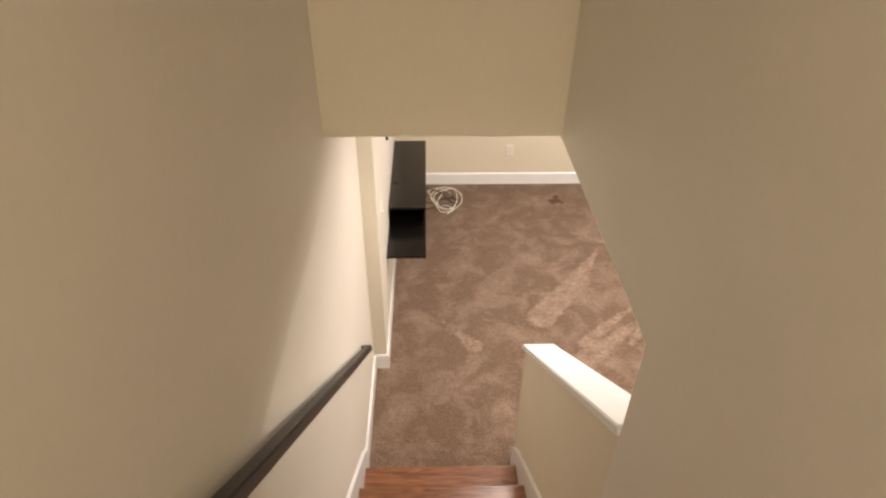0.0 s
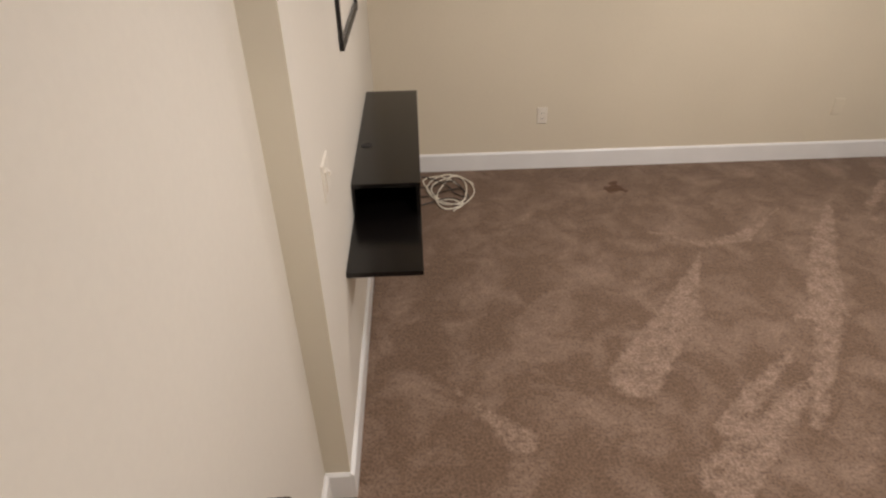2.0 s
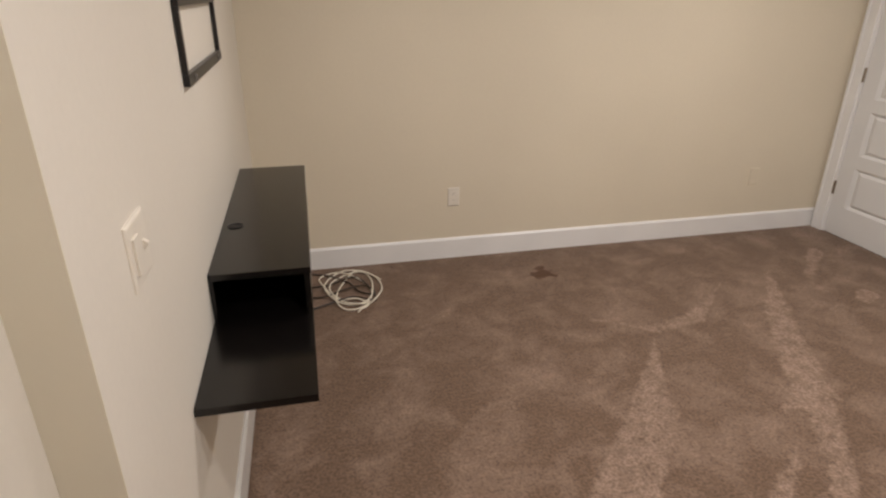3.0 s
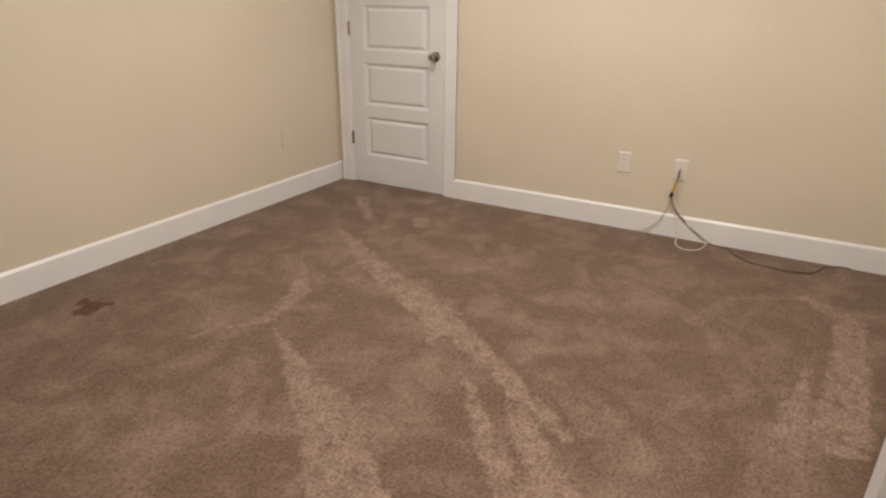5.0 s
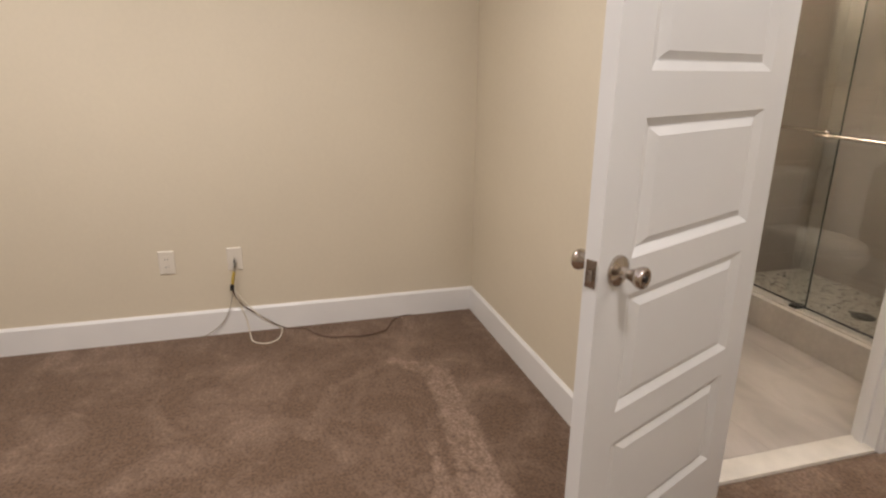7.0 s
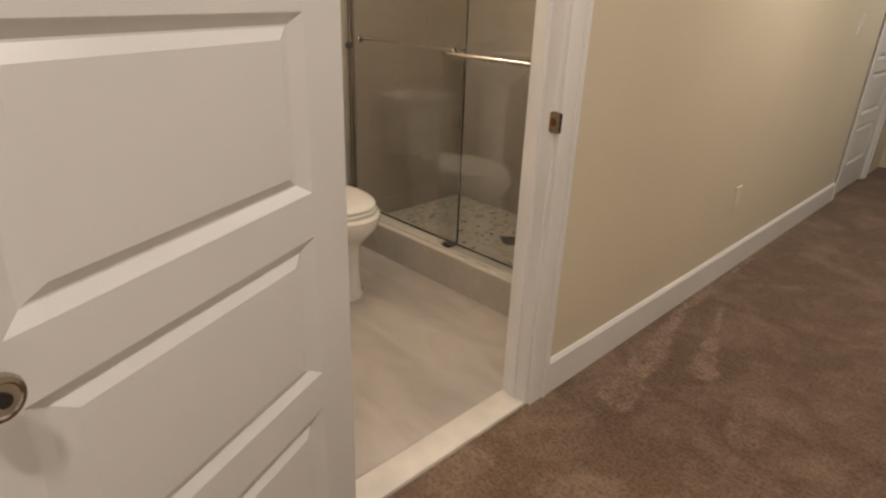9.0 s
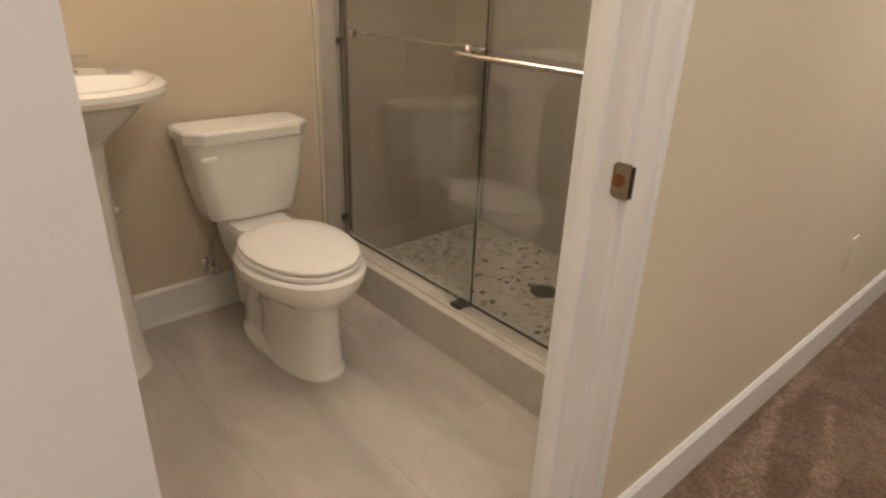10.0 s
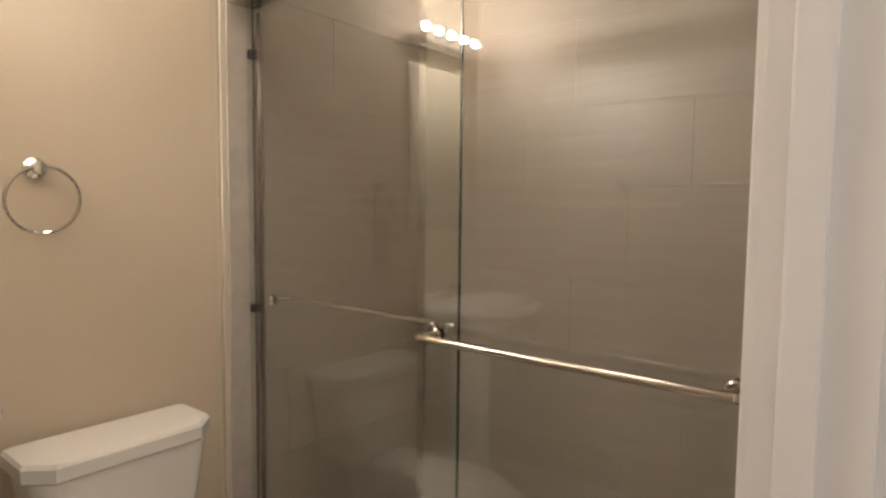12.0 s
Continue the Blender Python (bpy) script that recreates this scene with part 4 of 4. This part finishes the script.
while yy < CURB_B - 0.01:
    xx = BXW + 0.022 + random.uniform(0, 0.02)
    while xx < XE - 0.026:
        p = Vector((xx + random.uniform(-0.006, 0.006), yy + random.uniform(-0.006, 0.006)))
        if (p - DRAIN).length > 0.068:
            spots.append(p)
        xx += 0.036
    yy += 0.0285
near = [p for p in spots if -0.48 < p.y < -0.16 and 2.62 < p.x < 3.62][:300]
for p in near:
    o = new("pebble", random.choice(SHAPES))
    o.matrix_world = pose(p.x, p.y, SZ - 0.0006, 0, 0, random.uniform(0, 360))
    o.parent = shower_floor
chosen = {(p.x, p.y) for p in near}
bm = bmesh.new()
for p in spots:
    if (p.x, p.y) not in chosen:
        loft(bm, pebble_rings(p.x, p.y, SZ - 0.0006, random.uniform(0.015, 0.021), random.uniform(0.010, 0.014), random.uniform(0, 6.28), 0.004), cap0=False)
tagged(part("pebbles", bm, M_PEBBLE, shower_floor, "flat grey and white pebbles set in grout", True), kind="stuff")
dr = thing("shower_drain", "round dark metal drain in the pebble floor", "drain", at=(DRAIN.x, DRAIN.y, SZ))
bm = bmesh.new()
lathe(bm, [(0.058, 0), (0.058, 0.003), (0.052, 0.005), (0.050, 0.003), (0.0, 0.003)], Matrix.Identity(4), 28)
part("grate", bm, mat("dark_drain_metal", (0.10, 0.09, 0.08), 0.45, 0.8), dr)
for i in range(12):
    bm = bmesh.new()
    a = i * math.pi / 6
    lathe(bm, [(0.005, 0.0032), (0.005, 0.0038)], Matrix.Translation((0.033 * math.cos(a), 0.033 * math.sin(a), 0)), 8)
    part("hole", bm, M_SLOT, dr)

# ---------- shower doors ----------
encl = thing("shower_enclosure", "frameless sliding glass shower doors with warm metal bars", "shower door")
GX0, GX1, GT = BXW + 0.012, XE - 0.012, 1.920
OUTY, INY = 0.000, -0.040


def pane(name, x0, x1, y, edges, edge):
    bm = bmesh.new()
    box(bm, x0, y - 0.004, CURB_Z + 0.014, x1, y + 0.004, GT - 0.005)
    ob = part(name, bm, M_GLASS, encl, "clear glass sliding panel")
    ob.visible_shadow = False
    bm = bmesh.new()
    for x in edges:
        box(bm, x - 0.0012, y - 0.0043, CURB_Z + 0.014, x + 0.0012, y + 0.0043, GT - 0.005)
    part("polished_edge", bm, edge, ob)
    return ob


pane("outer_pane", GX0 + 0.01, 3.035, OUTY, (GX0 + 0.01,), mat("pale_glass_edge", (0.26, 0.29, 0.27), 0.12))
pane("inner_pane", 2.947, GX1 - 0.015, INY, (2.947,), mat("dark_glass_edge", (0.03, 0.05, 0.045), 0.15))
bm = bmesh.new()
box(bm, GX0, -0.065, GT - 0.005, GX1, 0.018, GT + 0.045, 0.004)
part("header_rail", bm, M_CHROME, encl, "polished metal header rail")
bm = bmesh.new()
box(bm, GX0, -0.066, CURB_Z, GX1, 0.012, CURB_Z + 0.006, 0.002)
part("bottom_track", bm, M_CURBTOP, encl, "pale bottom track")
bm = bmesh.new()
box(bm, GX0, -0.060, CURB_Z + 0.006, GX1, -0.055, CURB_Z + 0.014)
part("seal_strip", bm, M_IRON, encl, "dark seal strip under the glass")
for x0, x1 in ((GX1 - 0.014, GX1 + 0.001), (GX0 - 0.002, GX0 + 0.012)):
    bm = bmesh.new()
    for ya, yb in ((-0.094, -0.087), (-0.070, -0.064)):
        box(bm, x0, ya, CURB_Z + 0.017, x1, yb, GT - 0.006, 0.0015)
    box(bm, x0 if x0 < GX0 else x1 - 0.004, -0.0868, CURB_Z + 0.017, x1 if x0 > GX0 else x0 + 0.004, -0.0702, GT - 0.006)
    part("wall_channel", bm, M_NICKEL, encl, "metal wall channel")
for z in (0.263, 0.992, 1.776):
    bm = bmesh.new()
    box(bm, GX1 - 0.034, -0.066, z - 0.013, GX1 - 0.010, -0.040, z + 0.013, 0.004)
    part("bumper", bm, M_RUBBER, encl, "black rubber bumper")
bm = bmesh.new()
box(bm, 2.962, -0.054, CURB_Z + 0.006, 3.008, 0.002, CURB_Z + 0.020, 0.005)
part("guide_block", bm, M_RUBBER, encl, "black plastic door guide")


def towel_bar(x0, x1, y, out, z, r, material):
    bm = bmesh.new()
    yb = y + out * 0.056
    tube(bm, spline([(x0, y + out * 0.006, z), (x0, yb - out * 0.02, z), (x0 + 0.012, yb - out * 0.004, z), (x0 + 0.03, yb, z), (x1 - 0.03, yb, z), (x1 - 0.012, yb - out * 0.004, z), (x1, yb - out * 0.02, z), (x1, y + out * 0.006, z)], 5), r, 12)
    b = part("towel_bar", bm, material, encl, "round polished metal towel bar", True)
    for x in (x0, x1):
        for s in (1, -1):
            bm = bmesh.new()
            lathe(bm, [(0.016, 0), (0.016, 0.006), (0.012, 0.009), (0.0, 0.009)], Matrix.Translation((x, y + s * 0.004, z)) @ Matrix.Rotation(radians(-90 * s), 4, "X"), 18)
            part("rosette", bm, material, b, "", True)


towel_bar(2.350, 2.978, OUTY, 1, 1.029, 0.0085, M_BRASS)
towel_bar(3.02, 3.655, INY, -1, 1.030, 0.0070, M_CHROME)


# ---------- toilet ----------
def egg(x_front, x_back, cy, hw, z, n=36, sq=2.2):
    """An egg-shaped ring: blunt at the back, round in front."""
    cx = x_front + (x_back - x_front) * 0.55
    out = []
    for i in range(n):
        t = 2 * math.pi * i / n
        c, s = math.cos(t), math.sin(t)
        e = 2 / sq if c > 0 else 1.0
        lx = (x_back - cx) if c > 0 else (cx - x_front)
        out.append((cx + lx * math.copysign(abs(c) ** e, c), cy + hw * math.copysign(abs(s) ** (2 / sq), s), z))
    return out


TY = 0.428
toilet = thing("toilet", "white two-piece toilet with its lid closed", "toilet")
bm = bmesh.new()
loft(bm, [egg(3.085, 3.51, TY, 0.112, FZ), egg(3.085, 3.51, TY, 0.112, 0.022), egg(3.095, 3.50, TY, 0.103, 0.035), egg(3.098, 3.50, TY, 0.098, 0.14),
          egg(3.095, 3.52, TY, 0.100, 0.22), egg(3.085, 3.56, TY, 0.112, 0.265), egg(3.052, 3.57, TY, 0.152, 0.300), egg(3.022, 3.52, TY, 0.181, 0.335, 36, 2.05), egg(3.009, 3.52, TY, 0.192, 0.368, 36, 2.05), egg(3.009, 3.52, TY, 0.192, 0.388, 36, 2.05), egg(3.022, 3.51, TY, 0.183, 0.398, 36, 2.05)])
part("bowl", bm, M_CERAMIC, toilet, "", True)
bm = bmesh.new()
loft(bm, [[(x_, y_, z_) for x_, y_ in ((3.40, TY - 0.012 - hw_), (3.70, TY - 0.012 - hw_), (3.70, TY - 0.012 + hw_), (3.40, TY - 0.012 + hw_))] for z_, hw_ in ((0.05, 0.065), (0.22, 0.075), (0.33, 0.11), (0.40, 0.115), (0.411, 0.11))])
bmesh.ops.bevel(bm, geom=[e for e in bm.edges], offset=0.012, segments=2, affect="EDGES")
part("deck", bm, M_CERAMIC, toilet, "", True)
bm = bmesh.new()
loft(bm, [egg(3.034, 3.50, TY, 0.172, 0.399), egg(3.030, 3.50, TY, 0.177, 0.404), egg(3.030, 3.50, TY, 0.177, 0.412), egg(3.036, 3.50, TY, 0.171, 0.417)])
part("seat", bm, M_SEAT, toilet, "", True)
bm = bmesh.new()
loft(bm, [egg(3.040, 3.492, TY, 0.167, 0.4195), egg(3.034, 3.494, TY, 0.172, 0.424), egg(3.035, 3.494, TY, 0.171, 0.431), egg(3.048, 3.485, TY, 0.160, 0.437), egg(3.10, 3.44, TY, 0.115, 0.440), egg(3.20, 3.36, TY, 0.04, 0.4415)])
part("lid", bm, M_SEAT, toilet, "", True)
bm = bmesh.new()
loft(bm, [egg(3.16, 3.63, TY, 0.118, FZ, 36, 2.6), egg(3.16, 3.63, TY, 0.118, 0.026, 36, 2.6), egg(3.18, 3.615, TY, 0.106, 0.040, 36, 2.6), egg(3.20, 3.60, TY, 0.092, 0.060, 36, 2.6)])
part("foot", bm, M_CERAMIC, toilet, "", True)
bm = bmesh.new()
tube(bm, spline([(3.30, TY, 0.10), (3.40, TY, 0.17), (3.48, TY, 0.19), (3.54, TY, 0.12), (3.56, TY, 0.05)], 6), 0.082, 20)
part("trapway", bm, M_CERAMIC, toilet, "", True)
for s in (-1, 1):
    bm = bmesh.new()
    box(bm, 3.484, TY + s * 0.070 - 0.020, 0.411, 3.502, TY + s * 0.070 + 0.020, 0.425, 0.005)
    part("seat_hinge", bm, M_SEAT, toilet)
    bm = bmesh.new()
    lathe(bm, [(0.013, 0), (0.013, 0.010), (0.008, 0.018), (0, 0.019)], Matrix.Translation((3.44, TY + s * 0.104, 0.034)), 14)
    part("bolt_cap", bm, M_SEAT, toilet, "", True)


def tank_ring(xf, hw, z, ch, xb=3.768):
    y = TY - 0.022
    return [(xf, y - hw + ch, z), (xf + ch, y - hw, z), (xb, y - hw, z), (xb, y + hw, z), (xf + ch, y + hw, z), (xf, y + hw - ch, z)]


def round_ring(xf, hw, z, r, xb=3.768, n=8):
    """A ring with a slightly bowed front and round front corners."""
    y, out = TY - 0.022, [(xb, TY - 0.022 - hw, z)]
    for k in range(n + 1):
        a = math.pi / 2 * k / n
        out.append((xf + 0.010 + r * (1 - math.sin(a)), y - hw + r * (1 - math.cos(a)), z))
    for k in range(1, 8):
        u = -1 + 2 * k / 8
        out.append((xf + 0.010 * u * u, y + u * (hw - r), z))
    for k in range(n + 1):
        a = math.pi / 2 * k / n
        out.append((xf + 0.010 + r * (1 - math.cos(a)), y + hw - r * (1 - math.sin(a)), z))
    return out + [(xb, y + hw, z)]


bm = bmesh.new()
loft(bm, [round_ring(3.624, 0.142, 0.412, 0.035), round_ring(3.612, 0.156, 0.418, 0.040), round_ring(3.606, 0.163, 0.432, 0.042), round_ring(3.596, 0.188, 0.55, 0.045), round_ring(3.590, 0.208, 0.695, 0.045)])
part("tank", bm, M_CERAMIC, toilet, "", True)
bm = bmesh.new()
loft(bm, [tank_ring(3.590, 0.214, 0.6955, 0.045), tank_ring(3.582, 0.222, 0.703, 0.052), tank_ring(3.581, 0.223, 0.734, 0.052), tank_ring(3.587, 0.217, 0.743, 0.052), tank_ring(3.606, 0.198, 0.746, 0.047)])
part("tank_lid", bm, M_CERAMIC, toilet, "", True)
bm = bmesh.new()
tube(bm, [(3.592, TY + 0.160, 0.655), (3.578, TY + 0.158, 0.655)], 0.008, 10)
lathe(bm, [(0.0, 0.0), (0.006, 0.003), (0.0095, 0.012), (0.0115, 0.026), (0.0105, 0.042), (0.007, 0.054), (0.0, 0.058)], Matrix.Translation((3.574, TY + 0.172, 0.656)) @ Matrix.Rotation(radians(90), 4, "X") @ Matrix.Scale(0.55, 4, (1, 0, 0)), 16)
part("flush_lever", bm, M_SEAT, toilet, "white flush lever", True)


def stop_valve(name, label, y, z, hose):
    v = thing(name, label, "valve")
    bm = bmesh.new()
    lathe(bm, [(0.030, 0), (0.030, 0.003), (0.013, 0.008), (0.011, 0.035), (0.014, 0.036), (0.014, 0.055), (0.0, 0.056)], Matrix.Translation((XE - 0.004, y, z)) @ Matrix.Rotation(radians(-90), 4, "Y"), 18)
    part("escutcheon", bm, M_CHROME, v, "", True)
    bm = bmesh.new()
    lathe(bm, [(0.025, 0), (0.029, 0.003), (0.029, 0.014), (0.024, 0.018), (0.006, 0.019)], Matrix.Translation((XE - 0.068, y, z)) @ Matrix.Rotation(radians(-90), 4, "Y") @ Matrix.Scale(0.6, 4, (1, 0, 0)), 20)
    part("oval_handle", bm, M_CHROME, v, "chrome oval handle", True)
    bm = bmesh.new()
    lathe(bm, [(0.008, 0), (0.008, 0.02), (0.005, 0.022)], Matrix.Translation((XE - 0.048, y, z + 0.008)), 12)
    part("outlet_nut", bm, M_CHROME, v, "", True)
    bm = bmesh.new()
    tube(bm, spline(hose), 0.0055, 8)
    part("supply_hose", bm, M_NICKEL, v, "braided supply hose", True)


stop_valve("toilet_valve", "chrome stop valve and hose below the toilet tank", 0.548, 0.197, [(XE - 0.048, 0.548, 0.225), (XE - 0.050, 0.543, 0.27), (XE - 0.07, 0.533, 0.33), (XE - 0.085, 0.528, 0.40), (XE - 0.09, 0.526, 0.425)])
stop_valve("sink_valve", "chrome stop valve on the wall behind the pedestal", 0.855, 0.50, [(XE - 0.048, 0.855, 0.528), (XE - 0.05, 0.86, 0.58), (XE - 0.07, 0.88, 0.66), (XE - 0.09, 0.90, 0.74)])

# ---------- pedestal sink ----------
SYC = 0.957
sink = thing("pedestal_sink", "white china pedestal sink with a chrome faucet", "sink")


def sink_ring(xf, hw, z, xb=XE - 0.006, n=48, sq=2.25):
    """A D-shaped ring, flat on the wall side."""
    out = []
    for i in range(n):
        t = 2 * math.pi * i / n
        c, s = math.cos(t), math.sin(t)
        ex = 2 / 3.2 if c > 0 else 2 / 2.1
        cx = xf + (xb - xf) * 0.6
        lx = (xb - cx) if c > 0 else (cx - xf)
        out.append((cx + lx * math.copysign(abs(c) ** ex, c), SYC + hw * math.copysign(abs(s) ** (2 / sq), s), z))
    return out


bm = bmesh.new()
rows = [sink_ring(3.46, 0.100, 0.770, 3.70), sink_ring(3.435, 0.135, 0.800, 3.73), sink_ring(3.395, 0.182, 0.835, 3.76), sink_ring(3.368, 0.212, 0.865), sink_ring(3.350, 0.232, 0.882), sink_ring(3.322, 0.255, 0.891), sink_ring(3.302, 0.272, 0.900), sink_ring(3.295, 0.279, 0.914), sink_ring(3.298, 0.276, 0.928), sink_ring(3.308, 0.267, 0.936), sink_ring(3.325, 0.250, 0.939),
        sink_ring(3.350, 0.226, 0.934, 3.65), sink_ring(3.368, 0.206, 0.916, 3.63), sink_ring(3.40, 0.17, 0.866, 3.60), sink_ring(3.44, 0.11, 0.828, 3.56), sink_ring(3.48, 0.03, 0.810, 3.53)]
loft(bm, rows)
part("basin", bm, M_CERAMIC, sink, "", True)


def col_ring(rx, ry, z, cx):
    return [(cx + rx * math.cos(2 * math.pi * i / 28), SYC + ry * math.sin(2 * math.pi * i / 28), z) for i in range(28)]


bm = bmesh.new()
loft(bm, [col_ring(0.112, 0.108, FZ, 3.575), col_ring(0.112, 0.108, 0.03, 3.575), col_ring(0.104, 0.101, 0.06, 3.575), col_ring(0.092, 0.090, 0.16, 3.575), col_ring(0.085, 0.083, 0.32, 3.575), col_ring(0.082, 0.080, 0.48, 3.575), col_ring(0.083, 0.082, 0.64, 3.575), col_ring(0.092, 0.092, 0.776, 3.575)])
part("pedestal", bm, M_CERAMIC, sink, "", True)
bm = bmesh.new()
box(bm, 3.655, SYC - 0.08, 0.938, 3.70, SYC + 0.08, 0.946, 0.006)
lathe(bm, [(0.018, 0.944), (0.016, 0.968), (0.012, 0.993), (0, 0.996)], Matrix.Translation((3.678, SYC, 0)), 18)
tube(bm, spline([(3.678, SYC, 0.973), (3.63, SYC, 0.983), (3.58, SYC, 0.973), (3.565, SYC, 0.953)]), 0.010, 12)
fau = part("faucet", bm, M_CHROME, sink, "chrome centre-set faucet", True)
for s in (-1, 1):
    bm = bmesh.new()
    lathe(bm, [(0.016, 0.944), (0.014, 0.963), (0.017, 0.970), (0.012, 0.980), (0, 0.982)], Matrix.Translation((3.678, SYC + s * 0.055, 0)), 18)
    tube(bm, [(3.678, SYC + s * 0.055, 0.974), (3.668, SYC + s * 0.085, 0.982), (3.660, SYC + s * 0.108, 0.984)], 0.006, 8)
    part("lever_handle", bm, M_CHROME, fau, "", True)
bm = bmesh.new()
lathe(bm, [(0.020, 0.811), (0.020, 0.814), (0.014, 0.816), (0, 0.817)], Matrix.Translation((3.505, SYC, 0)), 18)
part("drain", bm, M_CHROME, sink, "", True)
bm = bmesh.new()
lathe(bm, [(0.010, 0), (0.010, 0.003), (0, 0.003)], Matrix.Translation((3.612, SYC, 0.882)) @ Matrix.Rotation(radians(-90), 4, "Y"), 14)
part("overflow", bm, M_SLOT, sink)

# ---------- mirror, vanity light, towel ring ----------
WALLX = XE - 0.004
mirror = thing("wall_mirror", "frameless wall mirror with polished edges above the sink", "mirror")
bm = bmesh.new()
rings = []
for d, i in ((0, 0), (0.003, 0), (0.006, 0.015)):
    rings.append([(WALLX - 0.001 - d, 0.711 + i, 1.219 + i), (WALLX - 0.001 - d, 1.200 - i, 1.219 + i), (WALLX - 0.001 - d, 1.200 - i, 1.90 - i), (WALLX - 0.001 - d, 0.711 + i, 1.90 - i)])
loft(bm, rings)
part("mirror_glass", bm, M_MIRROR, mirror)
for y in (0.78, 1.11):
    bm = bmesh.new()
    box(bm, WALLX - 0.010, y - 0.008, 1.209, WALLX, y + 0.008, 1.229, 0.002)
    part("clip", bm, M_CHROME, mirror)

van = thing("vanity_light", "chrome bar light with six lit crystal shades", "wall light")
bm = bmesh.new()
box(bm, WALLX - 0.030, 0.69, 1.968, WALLX, 1.20, 2.012, 0.008)
part("back_bar", bm, M_CHROME, van)
for i in range(6):
    y = 0.735 + i * 0.084
    bm = bmesh.new()
    tube(bm, spline([(WALLX - 0.028, y, 1.995), (WALLX - 0.06, y, 1.992), (WALLX - 0.075, y, 2.005)]), 0.006, 8)
    lathe(bm, [(0.017, 0), (0.020, 0.004), (0.020, 0.010)], Matrix.Translation((WALLX - 0.075, y, 2.004)), 16)
    holder = part("socket", bm, M_CHROME, van, "", True)
    bm = bmesh.new()
    lathe(bm, [(0.016, 0.010), (0.021, 0.016), (0.022, 0.052), (0.018, 0.056), (0, 0.057)], Matrix.Translation((WALLX - 0.075, y, 2.004)), 8)
    glass = part("shade", bm, M_GLASS, holder, "clear faceted crystal glass shade")
    glass.visible_shadow = False
    bm = bmesh.new()
    lathe(bm, [(0.006, 0.011), (0.011, 0.020), (0.012, 0.030), (0.009, 0.040), (0, 0.043)], Matrix.Translation((WALLX - 0.075, y, 2.004)), 12)
    part("bulb", bm, M_BULB, holder, "lit bulb", True)

ring = thing("towel_ring", "chrome towel ring on the beige bathroom wall", "towel ring")
bm = bmesh.new()
lathe(bm, [(0.026, 0), (0.026, 0.006), (0.020, 0.012), (0.013, 0.018), (0.012, 0.030), (0.016, 0.034), (0.014, 0.042), (0, 0.044)], Matrix.Translation((WALLX, 0.531, 1.399)) @ Matrix.Rotation(radians(-90), 4, "Y"), 24)
part("post", bm, M_CHROME, ring, "", True)
bm = bmesh.new()
tube(bm, [(WALLX - 0.036 + 0.010 * (1 - math.cos(2 * math.pi * i / 40)), 0.522 + 0.079 * math.sin(2 * math.pi * i / 40), 1.324 + 0.079 * math.cos(2 * math.pi * i / 40)) for i in range(41)], 0.0042, 10)
part("ring", bm, M_CHROME, ring, "", True)

NORTHY = NOOK - 0.124
rack = thing("towel_rack", "chrome towel bar on the bathroom wall beside the door", "towel bar")
bm = bmesh.new()
tube(bm, [(2.50, NORTHY - 0.062, 1.405), (3.06, NORTHY - 0.062, 1.405)], 0.008, 12)
part("bar", bm, M_CHROME, rack, "", True)
for x in (2.50, 3.06):
    bm = bmesh.new()
    lathe(bm, [(0.026, 0), (0.026, 0.006), (0.020, 0.012), (0.013, 0.018), (0.012, 0.052), (0.015, 0.056), (0.015, 0.070), (0, 0.074)], Matrix.Translation((x, NORTHY, 1.405)) @ Matrix.Rotation(radians(90), 4, "X"), 20)
    part("post", bm, M_CHROME, rack, "", True)

# ---------- bathroom floor tiles ----------
rows_y = [CURB_F - 0.15, 0.20, 0.502, 0.804, 1.106, NOOK - 0.124]
FLOOR_W = 1.21
shift = {0: 2.70, 1: 3.34, 2: 3.10, 3: 3.46, 4: 2.80}
for r, (ya, yb) in enumerate(zip(rows_y, rows_y[1:])):
    ya = max(ya, CURB_F - 0.008)
    xa = shift[r] - FLOOR_W
    while xa < XE:
        a, b = max(xa, BXW - 0.018), min(xa + FLOOR_W, XE - 0.004)
        if b - a > 0.02 and yb - ya > 0.02:
            tile(bath_floor, M_FTILE, pose((a + b) / 2, (ya + yb) / 2, FZ - 0.0065), b - a - JT, yb - ya - JT, 0.0065)
        xa += FLOOR_W
